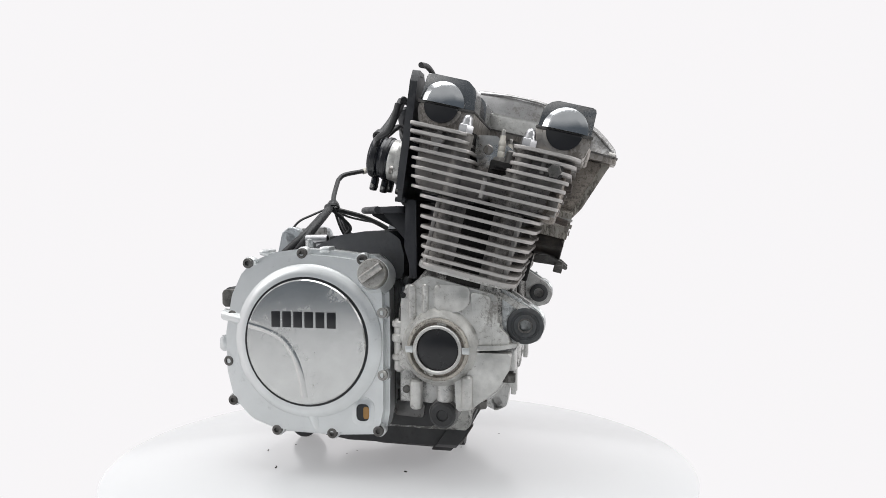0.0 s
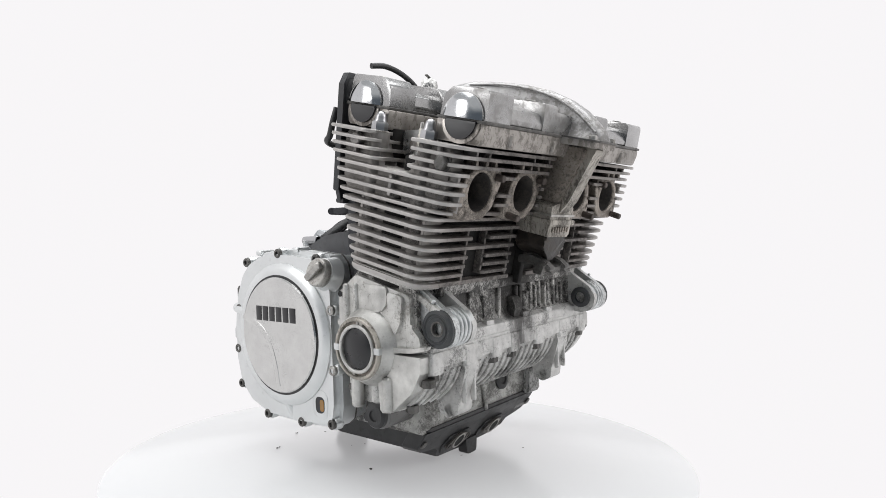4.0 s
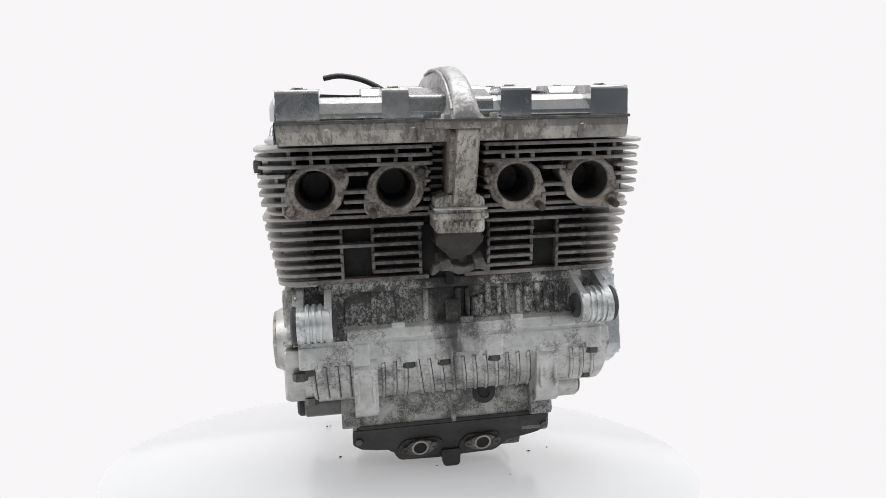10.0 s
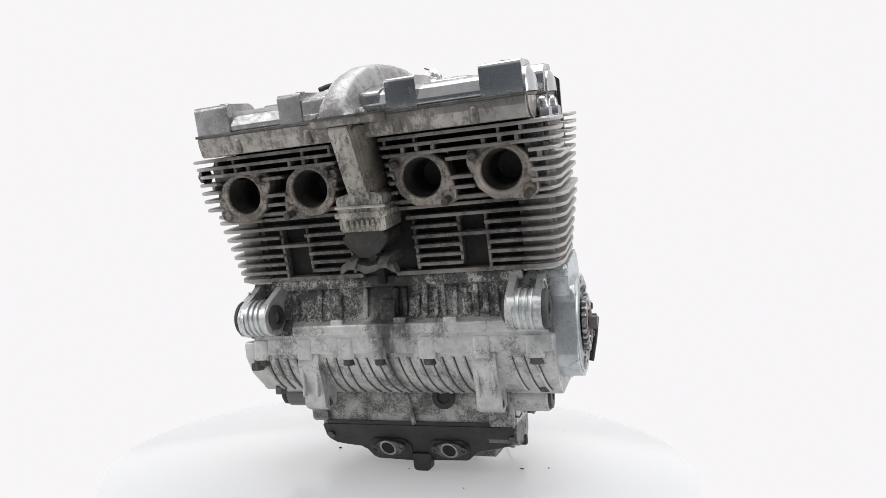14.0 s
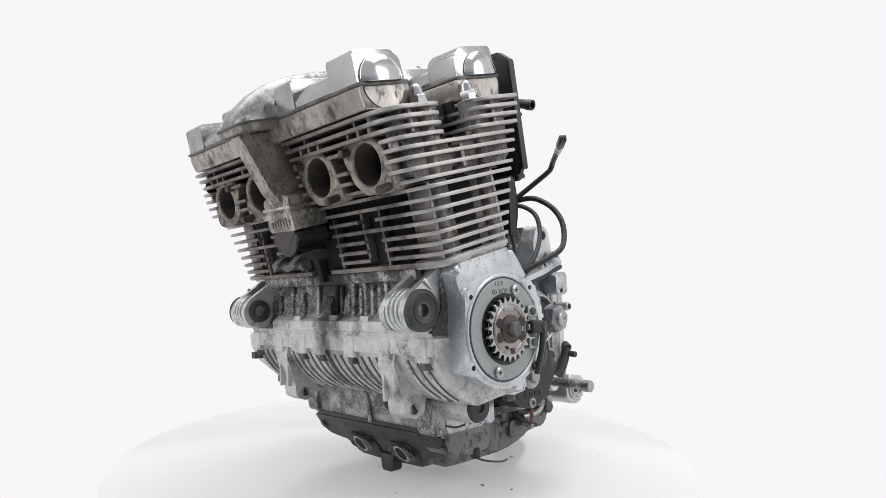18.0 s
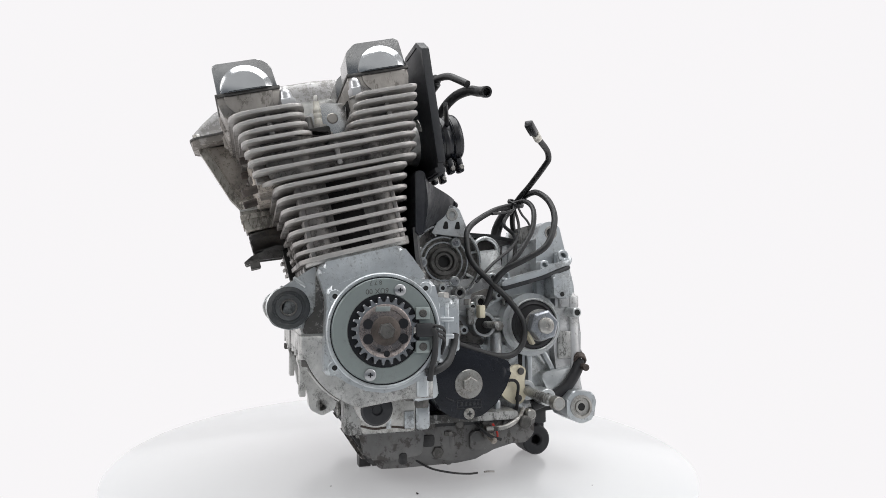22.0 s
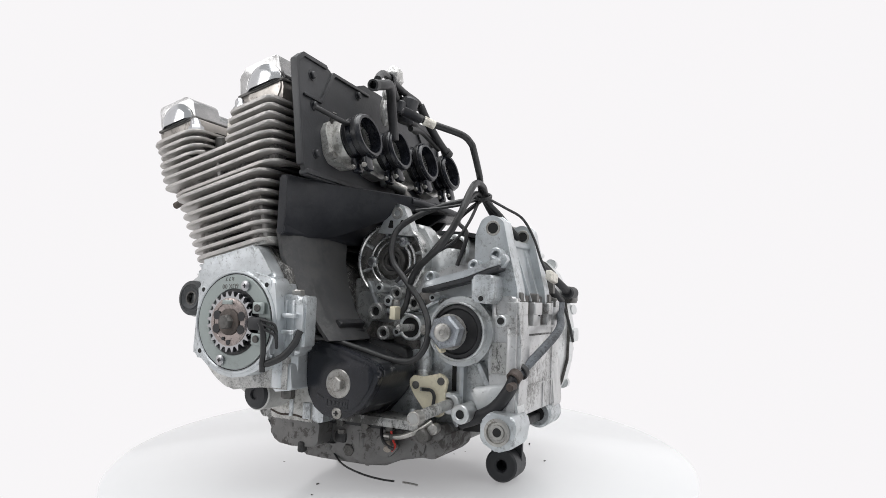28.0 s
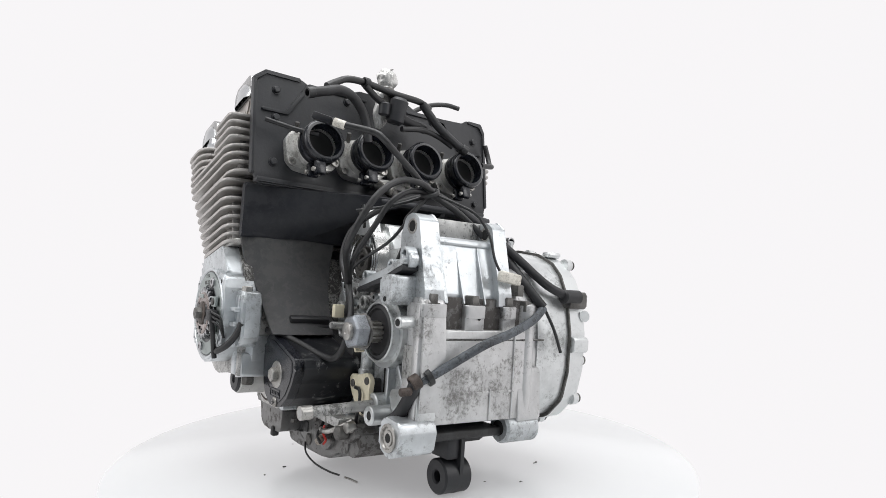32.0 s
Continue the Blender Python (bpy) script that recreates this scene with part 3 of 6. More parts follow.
# cam carriers and polished covers, front and rear
FRONT_LOW = fillet([(-103, 248), (-106, 262), (-106, 271), (-42, 271), (-44, 248)], [3, 4, 2, 2, 3])
REAR_LOW = fillet([(30, 248), (30, 271), (97, 271), (97, 262), (93, 248)], [3, 2, 2, 4, 3])
FRONT_BOX = fillet([(-105, 273), (-104, 305), (-56, 305), (-46, 296), (-44, 273)], [1, 5, 10, 8, 1])
REAR_BOX = fillet([(31, 273), (34, 297), (46, 306), (95, 306), (97, 273)], [1, 8, 10, 5, 1])
for front, low, top, uc in ((True, FRONT_LOW, FRONT_BOX, -75), (False, REAR_LOW, REAR_BOX, 70)):
    car = part("cam_carrier", prism(low, "x", -191, 191, 2.5), ALU_HEAD, HEAD, "brown-stained lower cam housing", CY)
    part("gasket", prism(fillet([(-107.5, 270.4), (-107.5, 273.6), (-42, 273.6), (-42, 270.4)] if front else [(29.5, 270.4), (29.5, 273.6), (99, 273.6), (99, 270.4)], 0.8), "x", -192.5, 192.5, 0.5), BOLT, HEAD, m=CY)
    cover = part("cam_cover", prism(fillet([(uc - 29, 273), (uc - 29, 280), (uc - 24, 291), (uc - 12, 296), (uc + 12, 296), (uc + 24, 291), (uc + 28, 280), (uc + 28, 273)], 4), "x", -186, 186, 1), COVER_TOP, HEAD,
                 "polished cam cover with square end blocks", CY)
    blocks = [(-190, -146), (-81, -53), (46, 80), (147, 190)] if front else [(-190, -147), (-96, -56), (56, 96), (147, 190)]
    for x0, x1 in blocks:
        part("cover_block", prism(top, "x", x0, x1, 3.2, 3), COVER_TOP, cover, m=CY)
        part("cover_bolt", hexa(((x0 + x1) / 2, uc, 304.5), (0, 0, 1), 6, 3.0, washer=8), STEEL, cover, m=CY)
    for x in (-140, -50, 55, 138):
        part("bolt_boss", cyl((x, -103 if front else 95, 249), (x, -103 if front else 95, 266), 5.5, bev=2.5), ALU_HEAD, car, m=CY)
    for s in (L, R):  # half-moon ends
        bm = lathe([(26.5, 0), (26, 4), (20, 8), (18.6, 8.4), (17, 9.2), (0, 9.6)], (s * 188, uc, 273.6), (s, 0, 0), 56)
        bmesh.ops.bisect_plane(bm, geom=bm.verts[:] + bm.edges[:] + bm.faces[:], plane_co=(0, 0, 273.6), plane_no=(0, 0, 1), clear_inner=True)
        part("end_cap", bm, END_CAP, cover, "bright half-moon end", CY)
        arc2 = [(uc + 27 * math.cos(radians(a)), 273.8 + 26 * math.sin(radians(a))) for a in range(0, 181, 9)]
        part("end_rim", prism(arc2, "x", min(s * 187, s * 191.8), max(s * 187, s * 191.8), 1.2), COVER_TOP, cover, m=CY)
        arc3 = [(uc + 25 * math.cos(radians(a)), 270 - 23 * math.sin(radians(a))) for a in range(0, 181, 9)]
        part("end_seat", prism(arc3, "x", min(s * 187, s * 192.5), max(s * 187, s * 192.5), 1.2), ALU_HEAD, car, m=CY)
        if s == R:
            arc4 = [(uc + 20.5 * math.cos(radians(a)), 272 - 20.5 * math.sin(radians(a))) for a in range(0, 181, 9)]
            part("half_moon", prism(arc4, "x", -194.5, -188, 1.5), INK, car, "black rubber half-moon plug", CY)

# chain dome between the covers, and the tunnel down its front
def dome():
    """The chain dome: rounded sections along u whose height and width change."""
    st = [(-145, 277, 13), (-141, 286, 14.5), (-128, 297, 15), (-112, 308, 15), (-90, 318, 15), (-60, 326, 15.2), (-20, 330, 15.6), (20, 330, 16.5), (60, 327, 19), (84, 320, 22), (97, 304, 24), (99, 280, 24)]
    bm = bmesh.new()
    rows = []
    for u, top, w in st:
        row = []
        for k in range(17):
            a = math.pi * k / 16
            c, q = math.cos(a), math.sin(a)
            h = q ** 0.62
            row.append(bm.verts.new((1 + (w + 9 * (1 - min(1, h * 2.2)) ** 2) * math.copysign(abs(c) ** 0.5, c), u, 271 + (top - 271) * h)))
        rows.append(row)
    for a, b in zip(rows, rows[1:]):
        for k in range(16):
            bm.faces.new((a[k], a[k + 1], b[k + 1], b[k]))
    bm.faces.new(rows[0])
    bm.faces.new(rows[-1])
    return bm


DOME = part("chain_dome", dome(), DOME_M, HEAD, "stained rounded chain cover", CY)
for x in (-13.0,):
    part("dome_rib", tube([(x, u, v - 3) for u, v in ((-136, 286), (-112, 303.5), (-90, 314.5), (-60, 323.5), (-20, 328.5), (20, 328.5), (60, 324.5))], 1.7, 8, 3), DOME_M, DOME, m=CY)
part("dome_shoulder", prism(fillet([(-104, 272), (-103, 297), (-56, 306), (-46, 296), (-46, 272)], [1, 5, 8, 8, 1]), "x", -53, -10, 4, 3), COVER_TOP, DOME, m=CY)
part("dome_shoulder", prism(fillet([(-104, 272), (-102, 294), (-56, 304), (-46, 294), (-46, 272)], [1, 6, 8, 8, 1]), "x", 16, 38, 5, 3), COVER_TOP, DOME, m=CY)
part("dome_shoulder", prism(fillet([(34, 272), (36, 300), (50, 308), (90, 304), (97, 290), (97, 272)], [1, 6, 8, 8, 6, 1]), "x", -54, 56, 6, 3), COVER_TOP, DOME, m=CY)
part("dome_flange", prism(fillet([(-26, -146), (36, -146), (44, -106), (44, 96), (-38, 96), (-38, -106)], [14, 14, 6, 4, 4, 6]), "z", 264, 273, 2), ALU_HEAD, HEAD, m=CY)
part("dome_gasket", prism(fillet([(-27, -147), (37, -147), (45, -106), (45, 97), (-39, 97), (-39, -106)], [14, 14, 6, 4, 4, 6]), "z", 271.8, 273.8), BOLT, HEAD, m=CY)
for x, u in ((-20, -138), (30, -138), (-33, -60), (39, -60), (-33, 40), (39, 40)):
    part("dome_bolt", hexa((x, u, 273), (0, 0, 1), 5, 6, washer=7), STEEL, DOME, m=CY)
part("valley_floor", prism(fillet([(-170, -30), (170, -30), (170, 28), (-170, 28)], 6), "z", 200, 214, 2), ALU_HEAD, HEAD, m=CY)
part("valley_web", prism(fillet([(-26, 205), (-40, 255), (-40, 296), (40, 296), (30, 255), (24, 205)], 6), "x", -34, 34, 3), ALU_SIDE, HEAD, m=CY)

TUNNEL = part("chain_tunnel", prism(fillet([(-60, 264), (-141, 264), (-137, 255), (-117, 196), (-105, 176), (-104, 150), (-60, 150)], [0, 5, 5, 10, 8, 3, 0]), "x", -8, 14, 6, 4), TUNNEL_M, HEAD, "oil-stained chain tunnel with a bolted block at its foot", CY)
part("tunnel_rib", prism(fillet([(-60, 262), (-130, 262), (-126, 252), (-110, 203), (-98, 180), (-60, 180)], 4), "x", -13, -7.5, 1.5), ALU_PORT, TUNNEL, m=CY)
part("tunnel_rib", prism(fillet([(-60, 262), (-130, 262), (-126, 252), (-110, 203), (-98, 180), (-60, 180)], 4), "x", 13.5, 18, 1.5), ALU_PORT, TUNNEL, m=CY)
part("tunnel_block", prism(fillet([(-28, 149), (27, 148), (27, 187), (17, 191), (-14, 191), (-28, 187)], 3), "y", -107, -60, 2.5), TUNNEL_M, TUNNEL, m=CY)
part("block_flange", prism(fillet([(-31, 165), (31, 164), (31, 170), (-31, 171)], 1.5), "y", -110, -62, 1), TUNNEL_M, TUNNEL, m=CY)
part("block_bead", prism(fillet([(-30, 175), (30, 174), (30, 177), (-30, 178)], 1), "y", -109, -62, 0.6), STEEL, TUNNEL, m=CY)
for i in range(7):  # cast marks that cannot be read
    part("cast_mark", box(-18 + i * 6.2, -108.2, 158, 3.4, 1.6, 7, 0.5), ALU_PORT, TUNNEL, m=CY)
bm = prism(fillet([(-25, 149), (25, 148), (27, 138), (14, 124), (2, 119), (-12, 121), (-26, 134)], 4), "y", -104, -62, 7, 3)
bmesh.ops.subdivide_edges(bm, edges=bm.edges[:], cuts=2, use_grid_fill=True)
for v in bm.verts:
    v.co += Vector((1, 1, 1)) * 2.4 * noise.noise(v.co * 0.11) + Vector((1.2, -1.5, 1)) * noise.noise(v.co * 0.3)
part("tensioner", bm, OILY, TUNNEL, "oily black chain tensioner", CY)
br = [(-88, 122), (-108, 118), (-119, 112), (-117, 108), (-100, 111), (-70, 108), (-70, 118)]
part("tensioner_clip", prism(fillet(br, 2), "x", -24, -12, 1.2), BOLT, TUNNEL, m=CY)
part("tensioner_clip", prism(fillet(br, 2), "x", 14, 26, 1.2), BOLT, TUNNEL, m=CY)
part("tensioner_bar", prism(fillet([(-35, 102), (-31, 113), (-21, 118), (-10, 113), (1, 110), (11, 112), (20, 117), (30, 111), (34, 100), (27, 104), (18, 109), (8, 104), (-4, 102), (-14, 107), (-24, 109), (-30, 104)], 2.5), "y", -112, -100, 1.5), BOLT, TUNNEL, m=CY)
part("tensioner_bolt", hexa((2, -92, 118), (0, -1, 0), 6, 8), BOLT, TUNNEL, m=CY)
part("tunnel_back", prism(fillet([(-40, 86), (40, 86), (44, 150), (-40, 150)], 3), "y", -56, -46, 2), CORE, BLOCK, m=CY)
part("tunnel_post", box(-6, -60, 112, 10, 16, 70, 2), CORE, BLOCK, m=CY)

# domed nuts on the studs at the head's corners
for s in (L, R):
    for u in (-39, 35):
        nut = part("domed_nut", lathe([(7.6, 0), (7.6, 10), (6.6, 12), (6.2, 15), (5.2, 18.5), (3, 21), (0, 22)], (s * 197, u, 246), (0, 0, 1), 24), CHROME, HEAD, "bright domed nut", CY)
        part("hex", hexa((s * 197, u, 246), (0, 0, 1), 9.4, 10, turn=0.3), CHROME, nut, m=CY)
        part("washer", cyl((s * 197, u, 244.8), (s * 197, u, 246.4), 11, bev=0.4), STEEL, nut, m=CY)

# spark plugs in the valley
for s in (L, R):
    for x in (172, 74):
        plug = part("spark_plug", lathe([(3.8, 24), (4.4, 26), (4.4, 30), (3.8, 31), (4.4, 33), (4.4, 36), (3.8, 37), (4.4, 39), (4.4, 42), (3.4, 44), (3.2, 50), (0, 50)], (s * x, -12, 206), (0, 0.12, 1), 20), CERAMIC, HEAD, "spark plug with a pale ceramic insulator", CY)
        part("terminal", lathe([(2.6, 49), (2.6, 55), (1.6, 57), (0, 57)], (s * x, -12, 206), (0, 0.12, 1), 12), STEEL, plug, m=CY)
        part("plug_hex", hexa((s * x, -12, 206), (0, 0.12, 1), 9.5, 24), STEEL, plug, m=CY)
    part("valley_plate", prism(fillet([(-27, 206), (-28, 238), (2, 254), (26, 250), (22, 228), (10, 206)], 4), "x", min(s * 160, s * 167), max(s * 160, s * 167), 1.5), BARE, HEAD, "smooth plate at the end of the spark plug valley", CY)
    part("plug_post", cyl((s * 176, -22, 205), (s * 176, -22, 240), 7, bev=2), BOLT, HEAD, m=CY)
    part("valley_pipe", cyl((s * 40, 8, 236), (s * 168, 8, 236), 7, bev=2), ALU_HEAD, HEAD, m=CY)

# ---- crankcase ----
UPPER = part("upper_crankcase", prism(fillet([(-163, 183), (-160, 196), (-150, 208), (-150, 247), (-148, 254), (-61, 275), (-50, 262), (-33, 250), (-27, 225), (-25, 183)], [2, 5, 8, 4, 3, 4, 8, 8, 6, 2]), "x", -192, 188, 5, 3), ALU_OILY, ENGINE,
             "grimy silver upper crankcase with oil stains")
arc = [(-82 + 82 * math.cos(radians(a)), 185 + 82 * math.sin(radians(a))) for a in range(196, 262, 6)]
LOWER = part("lower_crankcase", prism([(-25, 181), (-165, 181), (-165, 163)] + arc + [(-60, 112), (-25, 112)], "x", -182, 190, 4, 3), ALU_GRIMY, ENGINE, "grimy silver lower crankcase with slanting ribs")
part("parting_seam", prism([(-164.2, 179), (-164.2, 186), (-26, 186), (-26, 179)], "x", -186, 186), ALU_GRIMY, LOWER)
part("belly", prism(fillet([(-99, 62), (-102, 104), (-88, 122), (-28, 122), (-28, 62)], [2, 14, 6, 6, 4]), "x", -129, 127, 4, 3), BELLY_M, LOWER)
part("belly_rear", prism(fillet([(-40, 62), (-40, 120), (100, 110), (100, 62)], 4), "x", -127, 62, 4, 3), ALU_DIRTY, LOWER)
random.seed(4)
for i in range(26):  # slanting ribs round the belly
    x = -172 + i * 13.6
    if abs(abs(x) - 112) < 17:
        continue
    a0, a1 = 200, 248 if abs(x) < 120 else 240
    pts = []
    for k in range(7):
        a = radians(a0 + (a1 - a0) * k / 6)
        pts.append((x + (6 if x > -60 else 1) * k / 6 * 1.6, -82 + 83.0 * math.cos(a), 185 + 83.0 * math.sin(a)))
    part("rib", tube(pts, 2.0, 8, 2), ALU_GRIMY, LOWER)
    # a thin dark line follows the same side of every rib
    part("dark_line", tube([(p[0] + 2.2, p[1] + 0.5, p[2] + 0.5) for p in pts], 0.9, 6, 2), BOLT, LOWER)
for i in range(17):  # low upright ribs above the seam, uneven and leaning
    x = random.uniform(-2, 2) + (-128 + i * 30 if i < 4 else 4 + (i - 4) * 12.6)
    h0, lean = random.uniform(228, 246), random.uniform(-3, 5)
    part("rib", box(x + lean * 0.5, -151.5, (203 + h0) / 2, random.uniform(4.5, 7.5), random.uniform(6, 9), h0 - 203, 2.0, None, Matrix.Rotation(lean * 0.012, 4, "Y")), ALU_OILY, UPPER)
for x, z in ((92, 214), (26, 212), (-146, 214)):  # rounded cores between the ribs
    part("core_post", cyl((x, -150, 203), (x, -149, z + 16), 7, 5, bev=3, seg=20), ALU_OILY, UPPER)
part("blind_boss", lathe([(17, 0), (16.4, 2.4), (14.5, 3.4), (12, 3), (0, 2.6)], (-84, -149, 217), (0, -1, 0.1), 32), ALU_OILY, UPPER)
part("deck_lip", prism(fillet([(-60, 72), (-60, 86), (-40, 86), (-40, 72)], 3), "x", -160, 160, 2), ALU_OILY, UPPER, m=CY)
part("front_step", prism(fillet([(-165, 184), (-165, 197), (-152, 203), (-140, 203), (-140, 184)], 3), "x", -130, 182, 2), ALU_GRIMY, UPPER)
part("pipe_boss", prism(fillet([(-160, 196), (-163, 214), (-158, 226), (-148, 228), (-148, 196)], 4), "x", -12, 6, 2), ALU_OILY, UPPER)
for x, z in ((12, 201), (74, 200), (-70, 200)):
    part("cast_pad", box(x, -160, z, 16, 9, 7, 1.5), ALU_GRIMY, UPPER)
# case bolts that hang under the seam flange
for x, z in ((-176, 156), (-115, 157), (-59, 157), (-17, 158), (45, 158), (110, 157), (170, 156)):
    bs = part("bolt_boss", prism(fillet([(x - 11, -166), (x + 11, -166), (x + 9, -140), (x - 9, -140)], 4), "z", 156, 181, 1.5), ALU_GRIMY, LOWER)
    part("bolt", hexa((x, -156, 156), (0, 0, -1), 8, 8), BOLT, bs)
# front lower lugs
for s in (L, R):
    out = fillet([(-160, 178), (-164, 150), (-152, 112), (-150, 96), (-136, 89), (-122, 96), (-118, 118), (-120, 178)], [2, 6, 10, 8, 8, 8, 6, 2])
    lug = part("mount_lug", pierced(out, [(-137, 101, 6.5)], "x", s * 111 - 14, s * 111 + 14), ALU_GRIMY, LOWER, "ribbed lower mounting lug")
    for q in (-9, 9):
        part("lug_rib", box(s * 111 + q, -158, 138, 4, 7, 56, 1.5), ALU_GRIMY, lug)
# big plug and the belly's details
part("drain_plug", lathe([(15, 0), (15, 3), (12, 5), (8, 5.2), (7, 3), (0, 3)], (41, -100, 100), (0, -1, 0.1), 32), SUMP, LOWER, "dark round plug stained with oil")
part("belly_rib", tube([(-16, -102, 116), (-6, -103, 96), (0, -102.5, 66)], 3, 8, 4), BELLY_M, LOWER)
part("cast_pad", box(-22, -103, 115, 22, 8, 8, 2), BOLT, LOWER)

# upper front mounts: ribbed bushes between two cheeks, open right through
for s in (L, R):
    mt = part("front_mount", ring((s * 167.5 - 20, -177, 210), (1, 0, 0), 20.5, 10, 40, 1, 40), ALU_CASE, UPPER, "ribbed silver engine mount with a rubber bush")
    cheek = fillet([(-190, 226), (-200, 211), (-194, 192), (-176, 187), (-158, 190), (-140, 195), (-138, 250), (-152, 252)], [16, 14, 14, 8, 4, 2, 2, 4])
    part("cheek", pierced(cheek, [(-177, 210, 10)], "x", s * 181 - 4, s * 181 + 4), ALU_CASE, mt)
    part("cheek", pierced(cheek, [(-177, 210, 10)], "x", s * 150 - 4, s * 150 + 4), ALU_GRIMY, mt)
    for x in (159, 166, 173):
        part("bush_rib", ring((s * x - 2, -177, 210), (1, 0, 0), 22.6, 19.5, 4.4, 1, 40), ALU_CASE, mt)
    part("rubber_bush", lathe([(8.6, 0), (20, 0), (21.5, 1.5), (21.5, 5), (19, 7), (17, 7.2), (16, 6), (14, 6), (13, 7.5), (11, 6.6), (8.6, 6), (8.6, 0)], (s * 184.5, -177, 210), (s, 0, 0), 40), MOUNT, mt, "grey-black rubber bush")
    part("sleeve", ring((s * 186, -177, 210), (s, 0, 0), 8.8, 6.8, 5, 0.4, 24), BOLT, mt)
    part("inner_bush", lathe([(8, 0), (14, 0), (15, 1), (15, 4), (12, 6), (8, 6), (8, 0)], (s * 146.5, -177, 210), (-s, 0, 0), 32), MOUNT, mt)
    part("cast_bar", box(s * 186, -166, 236, 3, 16, 4, 1, None, Matrix.Rotation(radians(-38), 4, "X")), ALU_CASE, mt)

# sump: a shallow tray with a deep rounded well
SUMP_OB = part("sump", prism(fillet([(-124, -82), (124, -82), (125, -34), (98, -20), (98, 66), (84, 112), (-108, 108), (-124, 60)], [6, 6, 6, 8, 14, 14, 14, 14]), "z", 39, 65, 4, 3), SUMP, ENGINE, "dark oily cast sump")
part("sump_flange", prism(fillet([(-126, -102), (126, -102), (126, -32), (102, -18), (102, 66), (78, 106), (-110, 106), (-126, 60)], 8), "z", 64.5, 69, 1.2), SUMP, SUMP_OB)
part("sump_well", prism(fillet([(-74, 56), (-74, 28), (-66, 18), (-40, 17), (30, 18), (54, 21), (74, 30), (112, 39), (116, 56)], [2, 8, 8, 16, 18, 14, 14, 8, 2], 5), "x", -70, 93, 13, 5), SUMP_SIDE, SUMP_OB)
part("well_side", prism(fillet([(-30, 66), (-28, 38), (-4, 28), (18, 23), (42, 22), (66, 28), (84, 36), (106, 39), (110, 66)], [2, 8, 14, 14, 14, 12, 12, 8, 2], 4), "x", 60, 99, 7, 4), SUMP_SIDE, SUMP_OB)
part("well_rear", prism(fillet([(70, 67), (74, 38), (120, 37.5), (131, 48), (132, 67)], [2, 6, 8, 8, 2]), "x", 20, 97, 5, 3), SUMP_SIDE, SUMP_OB)
part("tray_side", prism(fillet([(-96, 66), (-90, 43), (-79, 37), (-60, 35.5), (-22, 38.5), (-20, 66)], [2, 5, 6, 6, 8, 2], 4), "x", 92, 128, 4, 3), SUMP_SIDE, SUMP_OB, "brown-stained side of the tray")
part("tray_lug", box(126, -45, 36, 10, 9, 13, 2.5), SUMP, SUMP_OB)
part("well_rib", tube([(95, -34, 56), (93, -30, 36), (80, -28, 20)], 5, 10, 4), SUMP_SIDE, SUMP_OB)
part("well_rib", tube([(95, 22, 56), (93, 22, 36), (80, 22, 18)], 6, 10, 4), SUMP_SIDE, SUMP_OB)
part("well_boss", prism(fillet([(44, 34), (44, 56), (70, 58), (76, 46), (64, 34)], 5), "x", 70, 104, 3), SUMP_SIDE, SUMP_OB)
part("well_blob", box(96, -8, 48, 12, 18, 16, 5), SUMP, SUMP_OB)
part("foot_lug", prism(fillet([(-15, 22), (11, 22), (9, 3), (6, 0.5), (-10, 0.5), (-13, 3)], 2), "y", -77, -62, 2), SUMP, SUMP_OB)
SLOPE = Matrix(((1, 0, 0, 0), (0, 1, -0.68, 42.84), (0, 0, 1, 0), (0, 0, 0, 1)))  # the tray's front leans back towards its foot
part("front_pad", prism(fillet([(-129, 64), (-130, 43), (-119, 35), (-100, 32), (-80, 30), (-75, 20), (-70, 12), (-20, 10), (24, 12), (58, 13), (66, 20), (75, 28), (101, 33), (116, 37), (124, 43), (125, 64)], [2, 5, 8, 8, 8, 6, 6, 8, 8, 8, 8, 8, 8, 6, 5, 2]), "y", -102, -74, 2.5, 3), SUMP, SUMP_OB, m=SLOPE)
part("pad_boss", prism(fillet([(8, 30), (18, 43), (58, 44), (66, 32), (60, 17), (10, 16)], 8), "y", -104.5, -98, 2), SUMP, SUMP_OB, m=SLOPE)
part("pad_boss", prism(fillet([(-74, 30), (-64, 44), (-22, 44), (-12, 34), (-16, 16), (-66, 14)], 8), "y", -104.5, -98, 2), SUMP, SUMP_OB, m=SLOPE)
for x in (-122, 122):
    part("pad_screw", hexa((x, -99, 47), (0, -1, 0), 5, 6), BOLT, SUMP_OB, m=SLOPE)
